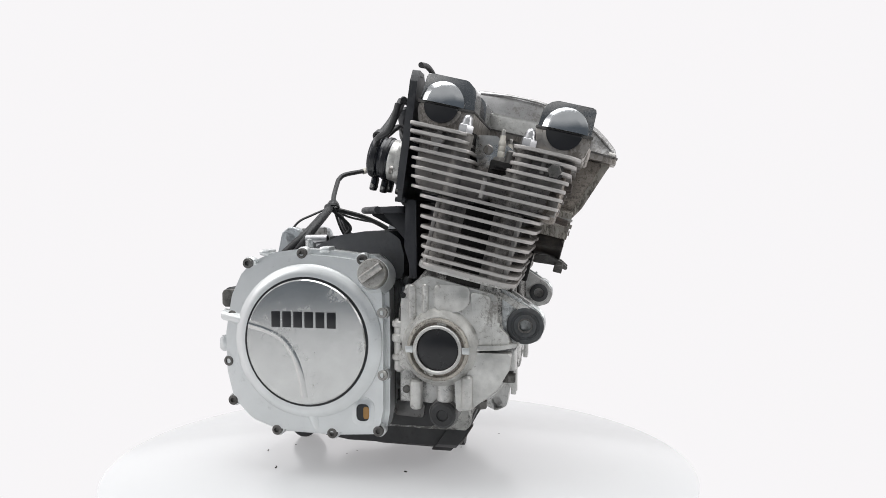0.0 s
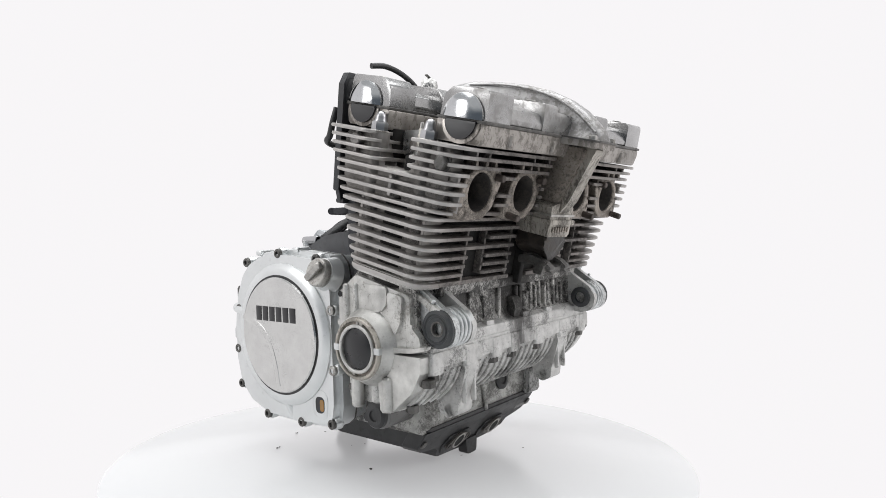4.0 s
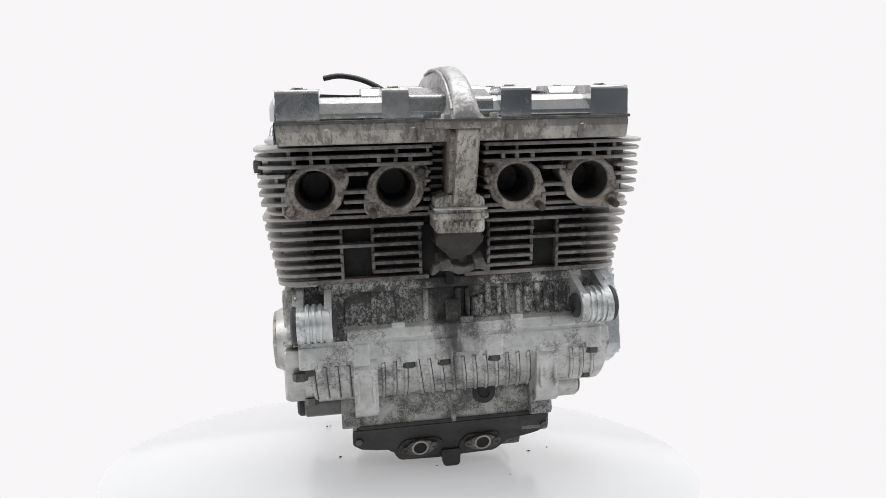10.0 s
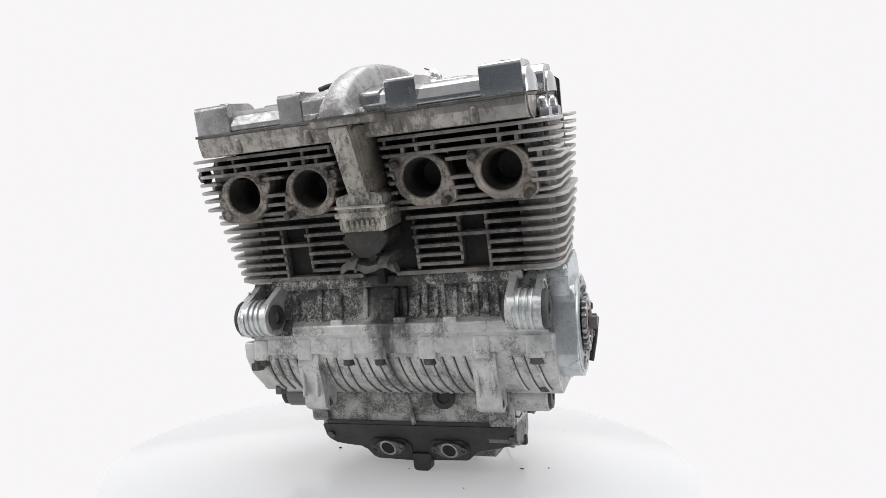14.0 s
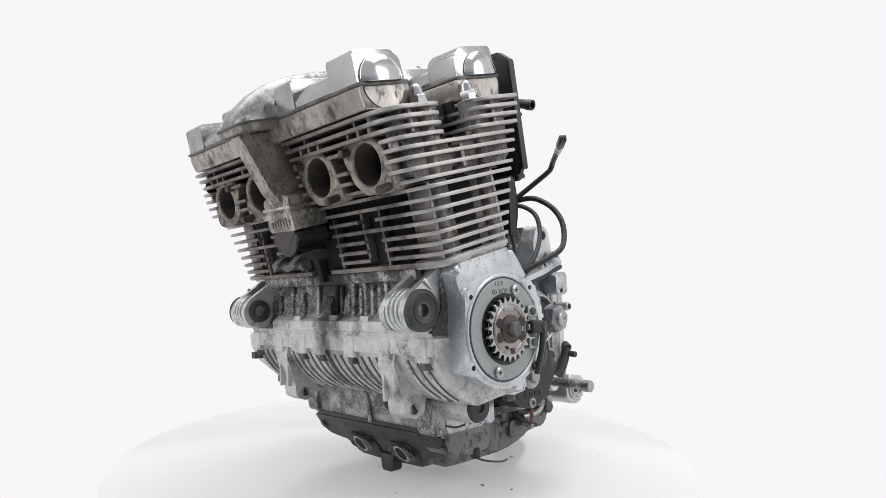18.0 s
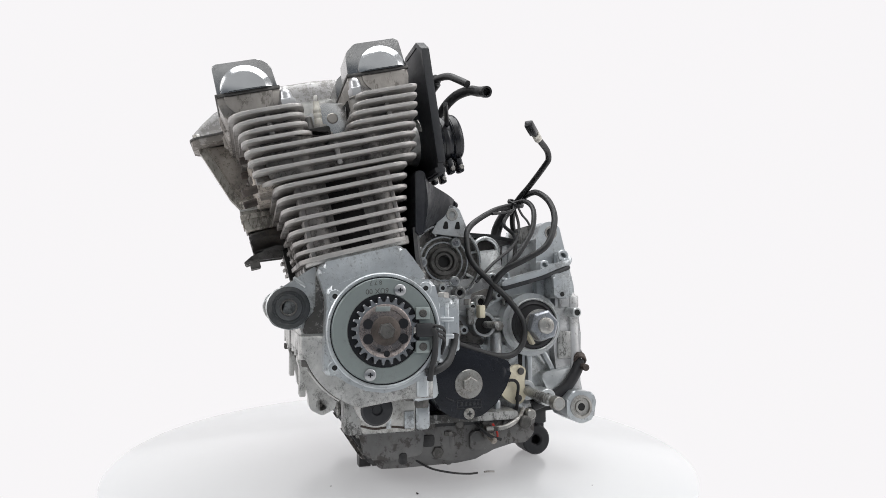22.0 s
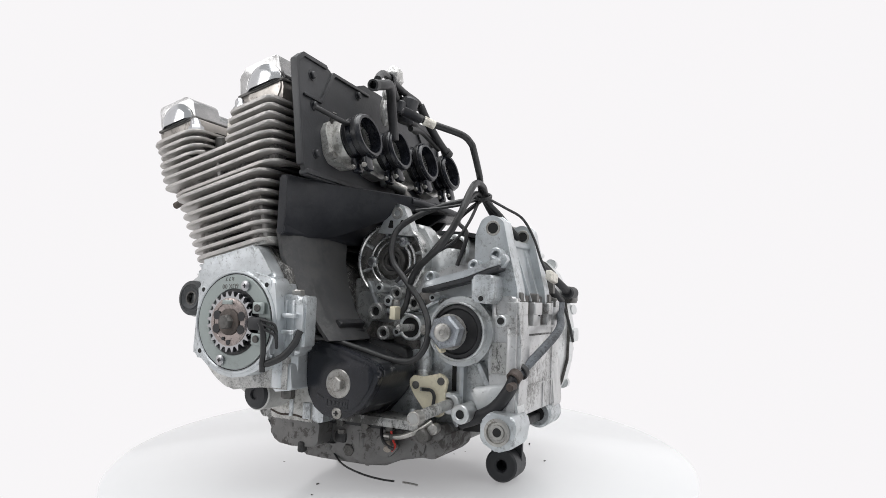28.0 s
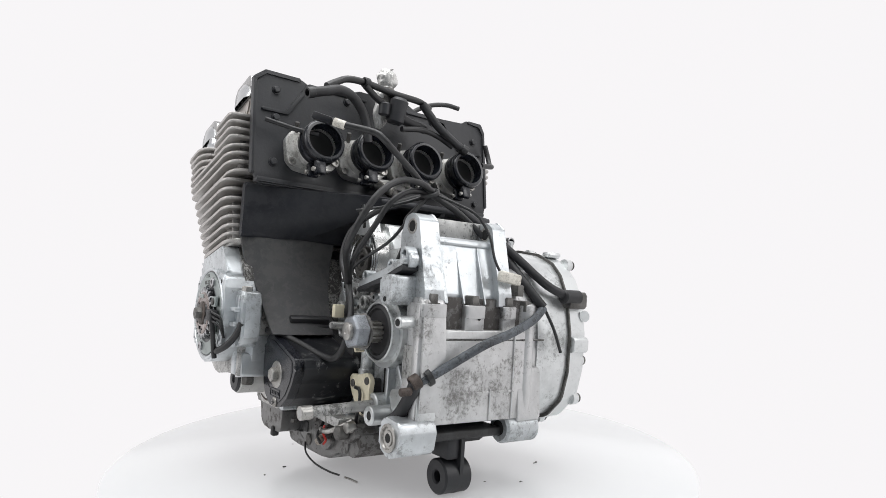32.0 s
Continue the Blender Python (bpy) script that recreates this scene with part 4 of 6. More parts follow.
for x, zc, tip in ((-44, 31, 1), (39, 30, 0)):
    fl = part("oil_port", prism(fillet([(x - 25, zc - 1 - tip * 3), (x - 12, zc + 8), (x, zc + 12), (x + 12, zc + 9), (x + 25, zc + tip * 3), (x + 13, zc - 9), (x, zc - 12), (x - 12, zc - 10)], [8, 6, 6, 6, 8, 6, 6, 6]), "y", -108.5, -98, 1.5), ALU_FIN, SUMP_OB, "open oil cooler port with a two-bolt flange", SLOPE)
    part("port_bore", lathe([(11, 0), (11, 2), (8.6, 2.2), (8.6, 0.5), (0, 0.4)], (x, -107.6, zc), (0, -1, 0), 32), STEEL, fl, m=SLOPE)
    part("port_hole", cyl((x, -109.2, zc), (x, -97, zc), 8.5, bev=0), HOLE_SHADE, fl, m=SLOPE)
    for q in (-18.5, 18.5):
        part("bolt_hole", lathe([(5, 0), (5, 1.5), (3, 1.5), (3, 0.2), (0, 0.2)], (x + q, -108, zc + q * 0.12 * tip), (0, -1, 0), 16), BOLT, fl, m=SLOPE)
# left end: rotor housing
HOUS = part("rotor_housing", prism(fillet([(-141, 214), (-143, 230), (-128, 234), (-106, 243), (-60, 243), (-48, 240), (-30, 237), (-26, 222), (-22, 190), (-24, 150), (-32, 143), (-46, 134), (-64, 126), (-83, 123), (-102, 126), (-120, 134), (-131, 142), (-143, 142), (-144, 156)], 9), "x", 160, 208, 6, 4), ALU_LEFT, ENGINE, "silver-grey ignition rotor housing, cover removed")
part("housing_rim", ring((200, -83, 186), (1, 0, 0), 59, 55, 10, 1.2, 72), ALU_LEFT, HOUS)
part("case_neck", prism(fillet([(-150, 246), (-146, 255), (-63, 275), (-52, 262), (-36, 240), (-40, 215), (-140, 215)], 9), "x", 150, 203, 18, 6), ALU_LEFT, HOUS)
# black ring on the face stands for the shade in the gap
part("gap_shade_ring", ring((206, -83, 186), (1, 0, 0), 55.4, 53.8, 2.6, 0.2, 72), INK, HOUS)
part("pickup_plate", ring((205, -83, 186), (1, 0, 0), 53.4, 37.4, 5, 0.6, 72), PLATE, HOUS, "flat grey ignition pickup plate")
def lettering(words, size, at, turn, mat, parent):
    """Stamped characters on a face that looks along x, as one mesh."""
    cu = bpy.data.curves.new("stamp", "FONT")
    cu.body, cu.size, cu.extrude, cu.align_x, cu.align_y, cu.resolution_u = words, size, 0.15, "CENTER", "CENTER", 2
    tmp = bpy.data.objects.new("stamp", cu)
    me = bpy.data.meshes.new_from_object(tmp)
    bpy.data.objects.remove(tmp)
    bm = bmesh.new()
    bm.from_mesh(me)
    bpy.data.meshes.remove(me)
    return part("stamp", bm, mat, parent, m=Matrix.Translation(at) @ Matrix.Rotation(radians(turn), 4, "X") @ Matrix(((0, 0, 1, 0), (1, 0, 0, 0), (0, 1, 0, 0), (0, 0, 0, 1))))


lettering("6UX 00", 7.6, (210.1, -90.5, 226.3), 184, BOLT, HOUS)
lettering("8 7 7", 6.4, (210.1, -92, 234.6), 184, BOLT, HOUS)
for y, z in ((-133, 221), (-133, 150), (-39, 229), (-36, 155)):
    b = part("corner_boss", lathe([(7.5, -30), (7.5, 0.4), (6.3, 1.4), (3.4, 1.4), (2.8, 1.6), (2.8, -6), (0, -6)], (207, y, z), (1, 0, 0), 24), ALU_LEFT, HOUS)
    part("screw_hole", cyl((205, y, z), (208.7, y, z), 2.7, bev=0, seg=16), HOLE_SHADE, b)
for y, z in ((-67, 227), (-98, 142)):
    sc = part("screw", lathe([(6, 0), (6, 2.4), (5.2, 3), (0, 3.2)], (209.8, y, z), (1, 0, 0), 24), CHROME, HOUS, "bright cross-head screw")
    part("slot", box(213, y, z, 0.7, 5, 1.3, 0), INK, sc)
    part("slot", box(213, y, z, 0.7, 1.3, 5, 0), INK, sc)
# black disc laid on the flat face, painted as the well's shade
part("well_shade_disc", lathe([(37.6, 0), (37.6, 0.8), (0, 0.8)], (208, -83, 186), (1, 0, 0), 48), INK, HOUS)
teeth = []
for i in range(24):
    for k, (da, r) in enumerate(((0.0, 28.5), (0.46, 28.5), (0.6, 34.2), (0.86, 34.2))):
        a = 2 * math.pi * (i + da) / 24
        teeth.append((-83 + r * math.cos(a), 186 + r * math.sin(a)))
ROT = part("ignition_rotor", prism(teeth, "x", 211, 216, 0.5, 1), CHROME, HOUS, "toothed blue-grey ignition rotor")
part("rotor_face", lathe([(27, 0), (27, 1), (26, 1.6), (22, 1.6), (21.5, 0.8), (13, 0.8), (12.5, 1.8), (0, 1.8)], (215.6, -83, 186), (1, 0, 0), 48), ROTOR, ROT)
# black dots stand for the shade inside the rotor's holes
for y, z, r in ((-101, 193, 5.2), (-65, 193, 5.2), (-101, 178, 5.2), (-65, 178, 5.2), (-82, 163, 3.2), (-90, 167, 2)):
    part("rotor_hole_shade", cyl((215, y, z), (217.6, y, z), r, bev=0, seg=20), INK, ROT)
part("rotor_hub", lathe([(15, 0), (15, 1.2), (14, 2), (0, 2.2)], (216.6, -83, 186), (1, 0, 0), 36), STUD, ROT, "brown-grey hub washer")
part("rotor_tag", box(217.6, -86, 208, 0.8, 15, 5, 0.3), PLATE, ROT)
part("rotor_bolt", hexa((217, -83, 186), (1, 0, 0), 8.5, 9, turn=0.2), BOLT, ROT, "hex bolt at the crank end")
for z in (203, 169):
    p = part("pickup_bracket", box(213.5, -44, z, 4, 15, 13, 1.2), PLATE, HOUS)
    part("bracket_screw", cyl((215, -44, z), (217.5, -44, z), 4.2, bev=0.8, seg=20), BOLT, p)
PICK = part("pickup_coil", box(216, -43, 186, 11, 18, 14, 2), RUBBER, HOUS, "black pickup coil")
part("coil_tip", box(215, -52, 186, 6, 5, 6, 1), STEEL, PICK)
for z in (181, 186, 191):
    part("coil_wire", tube([(219, -36, z), (218, -26, z - 2), (212, -20, z - 8), (206, -22, 160)], 1.6, 8), HOSE, PICK)
part("coil_wire", tube([(220, -35, 188), (219, -32, 180), (216, -32, 160), (213, -35, 144), (211, -36, 134)], 3.2, 10), HOSE, PICK)
SENS = part("sensor_housing", prism(fillet([(-32, 160), (-32, 214), (-22, 220), (-4, 218), (1, 206), (1, 168), (-4, 154), (-20, 148)], 8), "x", 170, 193, 6, 4), ALU_LEFT, HOUS, "silver side box of the rotor housing")
part("box_bolt", hexa((184, -14, 218), (0, 0, 1), 7, 7), STEEL, SENS)
part("sensor_lip", prism(fillet([(-3, 162), (-3, 218), (3, 218), (3, 162)], 2), "x", 172, 190, 1), ALU_LEFT, SENS)
part("box_rib", box(193, -12, 190, 3, 5, 46, 1.2), ALU_LEFT, SENS)
part("box_rib", box(193, -22, 190, 3, 4, 46, 1.2), ALU_LEFT, SENS)
# clean slanted web and end face under the rotor housing
part("end_web", prism(fillet([(192, -44), (192.5, -32), (174, -20.5), (150, -20.5), (150, -44)], 3), "z", 114, 163, 2), ALU_LEFT, LOWER)
part("belly_end", prism(fillet([(-92, 67), (-97, 100), (-87, 119), (-31, 119), (-31, 67)], [2, 12, 5, 5, 3]), "x", 125, 129.4, 1.5), ALU_SIDE, LOWER)
part("end_pad", box(129, -62, 84, 4, 6, 26, 1.2), ALU_LEFT, LOWER)
part("end_pad", box(129, -38, 80, 5, 12, 20, 1.5), ALU_LEFT, LOWER)
part("end_stain", tube([(128.4, -94, 76), (128.6, -78, 72), (128.6, -58, 73), (128.4, -36, 70)], 1.6, 8, 4), RUST, LOWER)
part("box_rib", box(196, -14, 196, 10, 16, 5, 1), ALU_LEFT, SENS)
part("box_rib", box(196, -14, 178, 10, 16, 5, 1), ALU_LEFT, SENS)
part("cable", tube([(208, -40, 142), (210, -28, 144), (204, -14, 152), (196, -6, 166), (192, -2, 180)], 4, 12), HOSE, SENS)
part("bottom_plug", lathe([(17.5, 0), (17.5, 10), (15, 13), (6, 13.5), (5, 11), (0, 11)], (160, -83, 100), (1, 0, 0), 36), BLACK, LOWER, "dark round oil gallery plug")
part("plug_neck", cyl((110, -83, 100), (170, -83, 100), 19, bev=2), ALU_GRIMY, LOWER)
part("bolt", hexa((172, -122, 122), (0, 0, -1), 8, 10), BOLT, LOWER)
part("bolt", hexa((172, -46, 118), (0, 0, -1), 8, 10), BOLT, LOWER)
part("lower_side", prism(fillet([(-112, 66), (-112, 108), (-30, 112), (-18, 100), (-18, 66)], 5), "x", 100, 128, 3), ALU_DIRTY, LOWER)
part("side_post", prism(fillet([(-46, 108), (-46, 140), (-22, 142), (-18, 112)], 4), "x", 150, 186, 4), ALU_LEFT, LOWER)
part("post_bolt", hexa((172, -34, 110), (0, 0, -1), 8, 10), BOLT, LOWER)
part("side_step", prism(fillet([(-30, 68), (-30, 100), (-14, 100), (-14, 68)], 3), "x", 96, 130, 2), ALU_LEFT, LOWER)

# right end: crank cap and the stained case round it
part("case_end", prism(fillet([(-162, 186), (-158, 200), (-146, 212), (-146, 246), (-62, 268), (-48, 258), (-32, 246), (-30, 186)], 6), "x", -199, -190, 2.5), ALU_SIDE, UPPER, "stained silver end of the upper crankcase")
part("case_end", prism(fillet([(-162, 179), (-160, 160), (-147, 138), (-115, 111), (-98, 109), (-96, 146), (-84, 156), (-30, 156), (-30, 179)], [3, 6, 8, 6, 3, 6, 6, 5, 3]), "x", -202, -176, 2.5, 3), ALU_SIDE, LOWER)
part("end_column", cyl((-186, -82, 114), (-186, -82, 160), 10, bev=4, seg=24), ALU_GRIMY, LOWER)
for y, z0, z1, r, x in ((-45, 216, 257, 5, -198), (-61, 218, 258, 4, -198), (-26, 150, 214, 6.5, -186), (-47, 106, 142, 8, -188), (-111, 112, 152, 7, -201)):
    part("side_post", cyl((x, y, z0), (x, y, z1), r, bev=2.5, seg=20), ALU_SIDE, UPPER)
for z, h in ((204, 8), (186, 10), (164, 7)):
    part("post_collar", cyl((-186, -26, z), (-186, -26, z + h), 9, bev=1.5, seg=22), ALU_SIDE, UPPER)
part("side_pad", prism(fillet([(-72, 258), (-72, 232), (-80, 224), (-104, 226), (-114, 236), (-114, 256)], 6), "x", -202, -194, 2), ALU_SIDE, UPPER)
part("drop_boss", prism(fillet([(-115, 250), (-139, 245), (-134, 214), (-126, 201), (-119, 214)], [4, 6, 6, 2, 6]), "x", -203.5, -193, 3.5, 4), ALU_SIDE, UPPER)
part("seam_ridge", prism(fillet([(-104, 186), (-150, 188), (-172, 192), (-168, 187), (-150, 183), (-104, 180)], 1.5), "x", -202.6, -193, 1.2), ALU_SIDE, UPPER)
part("cheek_web", prism(fillet([(-138, 250), (-146, 250), (-190, 226), (-186, 216)], 3), "x", -190, -184, 1.5), ALU_SIDE, UPPER)
RC = part("crank_boss", lathe([(37.6, 10), (36.8, 26), (36.4, 31), (35, 33), (32.4, 33), (31.4, 31), (31, 27), (28, 27), (28, 20), (0, 20)], (-178, -79, 184), (-1, 0, 0), 56), TUNNEL_M, UPPER, "round crank end boss, rust-stained, on the silver case")
part("boss_flare", lathe([(48, 8), (46, 13), (42, 19), (38.8, 26), (37.4, 29), (36, 29), (36, 8)], (-178, -79, 184), (-1, 0, 0), 56), ALU_SIDE, RC)
part("cap_groove", ring((-203, -79, 184), (-1, 0, 0), 31.8, 27.6, 3.4, 0.6, 56), ALU_PORT, RC, "brown-stained groove")
part("cap_ring", ring((-198, -79, 184), (-1, 0, 0), 28.5, 24.5, 14, 1, 48), ALU_SIDE, RC)
part("cap_disc", lathe([(24.6, 0), (24.6, 10), (22.5, 11.5), (0, 12)], (-198, -79, 184), (-1, 0, 0), 48), INK, RC, "smooth black cap disc")
for y, z in ((-84, 214), (-68, 156)):
    part("cap_screw", lathe([(5.5, 0), (5.5, 3), (2.6, 3.2), (2.2, 1.8), (0, 1.8)], (-206, y, z), (-1, 0, 0), 16), STEEL, RC)
for y in (-112, -46):
    part("cap_clip", box(-209, y, 184, 5, 9, 8, 1), ALU_CASE, RC)
part("side_web", box(-186, -112, 140, 10, 8, 50, 2.5), ALU_GRIMY, LOWER)
part("side_web", box(-184, -38, 226, 12, 10, 60, 4), ALU_SIDE, UPPER)
part("bolt", hexa((-176, -124, 116), (0, 0, -1), 8, 9), BOLT, LOWER)
part("bolt", hexa((-186, -158, 152), (0, 0, -1), 9, 9), BOLT, LOWER)
part("side_plug", lathe([(16, 0), (16, 5), (13, 8), (7, 8), (6, 6), (0, 6)], (-188, -80, 101), (-1, 0, 0), 32), SUMP, LOWER, "dark hex-socket plug")
part("plug_neck", cyl((-110, -80, 101), (-188, -80, 101), 18, bev=3, seg=36), SUMP_SIDE, LOWER)
part("belly_side", prism(fillet([(-103, 68), (-106, 84), (-98, 108), (-60, 114), (-56, 72)], [3, 8, 8, 4, 3]), "x", -142, -120, 8, 4), BELLY_M, LOWER)
# dark slab proud of the belly; its colour carries the recess's shade
part("belly_recess_shade", prism(fillet([(-56, 66), (-56, 112), (4, 112), (4, 66)], 3), "x", -132, -118, 2), SUMP, LOWER)
part("recess_plate", prism(fillet([(-44, 78), (-46, 98), (-6, 100), (-6, 80)], 4), "x", -136, -131, 1.5), SUMP_SIDE, LOWER)
part("deck_hole", cyl((-199.6, -34, 244), (-190, -34, 244), 3.6, bev=0, seg=16), HOLE_SHADE, UPPER)
for y, z in ((-30, 166), (-34, 128)):
    part("pin", cyl((-182, y, z), (-187.5, y, z), 4.5, bev=0.6, seg=18), BOLT, UPPER)
HOUS.location.x = 0.005
RC.location.x = -0.008

# ---- right side: clutch cover ----
CL = [(168, 282), (140, 294), (100, 299), (60, 297), (20, 292), (4, 292), (-8, 280), (-14, 248), (-15, 186), (-14, 96), (-10, 76), (2, 67), (58, 63), (132, 64), (172, 78), (197, 103), (206, 140), (207, 190), (198, 238), (184, 266)]
CL = [(93 + (y - 93) * 0.982, 181 + (z - 181) * 0.985) for y, z in CL]
CL_R = [14, 20, 30, 20, 8, 10, 12, 10, 10, 10, 10, 8, 30, 30, 26, 26, 30, 30, 26, 14]
HOUSING = part("clutch_housing", prism(fillet([(y * 0.97 + 3, z * 0.97 + 6) for y, z in CL], CL_R, 5), "x", -158, -104, 4, 3), ALU_CASE, ENGINE, "silver clutch housing on the crankcase")
COVER = part("clutch_cover", prism(fillet(CL, CL_R, 6), "x", -181, -158, 3, 3), ALU_COVER, ENGINE, "satin silver clutch cover with a polished disc")
part("cover_body", prism(fillet([(93 + (y - 93) * 0.945, 182 + (z - 182) * 0.945) for y, z in CL], CL_R, 6), "x", -192, -180, 7, 5), ALU_COVER, COVER)
part("cover_gasket", prism(fillet([(93 + (y - 93) * 1.004, 182 + (z - 182) * 1.004) for y, z in CL], CL_R, 6), "x", -159.5, -157), BOLT, COVER)
part("cover_crown", lathe([(96, 0), (95, 5), (90, 9), (84, 10.5), (80, 10.5), (80, 0), (96, 0)], (-189, 89, 184), (-1, 0, 0), 96), ALU_COVER, COVER)
DISC = part("polished_disc", lathe([(77, 0), (77, 11), (75.5, 12.6), (60, 13.2), (30, 13.6), (0, 13.8)], (-190, 89, 184), (-1, 0, 0), 96), POLISH, COVER, "polished round badge disc with scratches")
part("disc_groove", ring((-190, 89, 184), (-1, 0, 0), 80.3, 76.8, 9.5, 0.4, 96), INK, COVER, "black ring round the disc")
for i in range(6):  # plain bars in place of the badge
    y = 133 - 86 * (i + 0.5) / 6
    part("badge_bar", box(-203.6, y, 212, 0.9, 11.2, 19.5, 0.2), INK, DISC)
part("crest", tube([(-195.6, 162, 205), (-195.6, 140, 199), (-195.6, 119, 189), (-195.6, 104, 170), (-195.6, 95, 146), (-195.4, 90, 116)], 9, 20, 6), POLISH, DISC)
part("crest", tube([(-184, 204, 213), (-188, 190, 211), (-190, 176, 208)], 7.5, 16, 4), ALU_COVER, COVER)
part("crest", tube([(-190, 86, 98), (-187, 82, 84), (-184, 78, 72)], 7.5, 16, 4), ALU_COVER, COVER)
for y, z in ((168, 279), (96, 292), (19, 285), (-6, 221), (-6, 145), (0, 76), (59, 70), (132, 70), (191, 105), (196, 155), (190, 213)):
    b = part("bolt_boss", lathe([(8.2, 0), (8.2, 9), (7, 10.6), (0, 10.6)], (-178, y, z), (-1, 0, 0), 24), ALU_COVER, COVER)
    part("cover_bolt", lathe([(6.4, 0), (6.4, 3.6), (5.6, 4.6), (3.2, 4.6), (3, 2), (0, 2)], (-188.5, y, z), (-1, 0, 0), 20), STEEL if -10 < y < 0 else BOLT, b)
FIL = part("filler_neck", lathe([(24, 0), (21, 8), (19, 16), (18, 16)], (-180, 4, 264), (-1, -0.05, 0.25), 36), ALU_COVER, COVER)
cap = part("filler_cap", lathe([(18, 0), (18, 8), (16.5, 10), (0, 10)], (-196, 3, 268), (-1, -0.05, 0.25), 36), STEEL, FIL, "knurled oil filler cap with a grip bar")
part("grip", box(-209, 2.5, 271, 9, 32, 9, 2.5, None, Matrix.Rotation(radians(-35), 4, "X") @ Matrix.Rotation(radians(-14), 4, "Y")), STEEL, cap)
SG = part("sight_window", prism(fillet([(11, 88), (11, 109), (27, 109), (27, 88)], 7, 5), "x", -193.4, -191.8), INK, COVER, "amber oil sight window")
part("window_glass", prism(fillet([(11, 91), (11, 106), (18, 106), (18, 91)], 3.4, 5), "x", -194, -193.2), AMBER, SG)
part("window_rim", prism(fillet([(6, 82), (4, 112), (16, 118), (32, 114), (34, 86), (20, 79)], 10, 5), "x", -192.6, -189, 1), ALU_COVER, COVER)
part("rear_pad", prism(fillet([(196, 222), (196, 244), (210, 244), (210, 222)], 4), "x", -180, -150, 2), BOLT, COVER)
part("rear_pad", prism(fillet([(200, 166), (200, 186), (211, 186), (211, 166)], 4), "x", -186, -160, 2), ALU_COVER, COVER)
for y, z in ((150, 292), (70, 296)):
    part("edge_pad", box(-172, y, z, 24, 14, 8, 3), ALU_COVER, COVER)
# breather elbow on the gearbox top, right
EL = part("breather_pipe", cyl((-128, 110, 290), (-128, 110, 308), 7, bev=1), ALU_CASE, HOUSING, "small silver breather pipe")
part("spout", ring((-128, 116, 307), (0, -1, 0.02), 6, 4.2, 30, 0.4, 24), CHROME, EL)
part("breather_cover", prism(fillet([(112, 286), (96, 300), (66, 313), (33, 318), (0, 318), (-14, 308), (-19, 288), (-19, 256), (30, 256), (80, 280)], 10, 5), "x", -136, -92, 12, 5), HOOD, ENGINE, "black rubber breather hood")

# ---- rear case and gearbox ----
GEAR = part("gearbox_case", prism(fillet([(-28, 64), (98, 64), (150, 74), (197, 90), (199, 150), (198, 222), (180, 262), (170, 268), (112, 262), (60, 244), (-28, 244)], [2, 4, 10, 10, 4, 10, 10, 8, 10, 10, 2]), "x", -108, 52, 5, 3), REAR_M, ENGINE, "silver gearbox case with dark stains")
part("gear_seam", prism([(-26, 181), (-26, 183), (207, 183), (207, 181)], "x", -109, 53), BOLT, GEAR)
TOW = part("rear_tower", prism(fillet([(148, 215), (152, 290), (156, 298), (178, 298), (196, 222), (196, 215)], [2, 6, 4, 5, 2, 2]), "x", -50, 62, 3, 3), ALU_LEFT, GEAR, "rear mounting tower with two ears and fluted back")
ear = fillet([(150, 220), (150, 298), (158, 318), (172, 322), (185, 314), (189, 296), (204, 236), (205, 220)], [2, 10, 12, 10, 10, 10, 10, 2])
for x0, x1 in ((46, 72), (-54, -34)):
    e = part("mount_ear", pierced(ear, [(172, 306, 6.5)], "x", x0, x1), ALU_LEFT, TOW)
    part("ear_sleeve", ring((x1 - 3, 172, 306), (1, 0, 0), 9, 6.4, 3.8, 0.4, 28), STEEL, e)
    # black disc over the ear's hole, in place of its shaded depth
    part("ear_hole", cyl((x1 - 0.5, 172, 306), (x1 + 0.6, 172, 306), 6.3, bev=0, seg=24), HOLE_SHADE, e)
    part("ear_round", tube([(x0 + 1, 158, 317), (x0 + 1, 172, 321), (x0 + 1, 184, 313)], 1.6, 8, 4), ALU_LEFT, e)
part("window_back", box(4, 158, 308, 88, 6, 24, 1.5), ALU_DIRTY, TOW)
part("window_sill", prism(fillet([(158, 288), (158, 297), (181, 297), (184, 288)], 3), "x", -42, 48, 1.5), ALU_LEFT, TOW)
for x0, x1 in ((17, 43), (-38, -15)):  # smooth columns that run down into the slots
    part("column", prism(fillet([(168, 224), (170, 296), (179, 296), (189, 260), (196, 232), (195, 224)], [1, 3, 6, 20, 8, 2]), "x", x0, x1, 4, 3), ALU_LEFT, TOW)
for x0, x1, z in ((36, 47, 280), (12, 20, 276), (-19, -11, 280), (-44, -36, 274)):  # sharp ribs beside the bolt pockets
    part("flute", prism(fillet([(172, 222), (172, z), (182, z + 8), (204, 222)], [1, 2, 3, 1]), "x", x0 + 3, x1 - 3, 1.5), ALU_LEFT, TOW)
for x, w in ((60, 17), (2, 14), (-50, 10)):  # bolt pockets: a ledge and a dark bolt on it
    b = part("pocket_floor", prism(fillet([(x - w, 180), (x - w, 209), (x + w, 209), (x + w, 180)], 3), "z", 206, 221, 1.5), REAR_M, GEAR)
    part("seam_bolt", hexa((x, 199, 221), (0, 0, 1), 9, 11, washer=11), BOLT, b)
part("rear_panel", box(-6, 201, (89 + 193) / 2, 168, 12, 193 - 89, 2), REAR_M, GEAR)
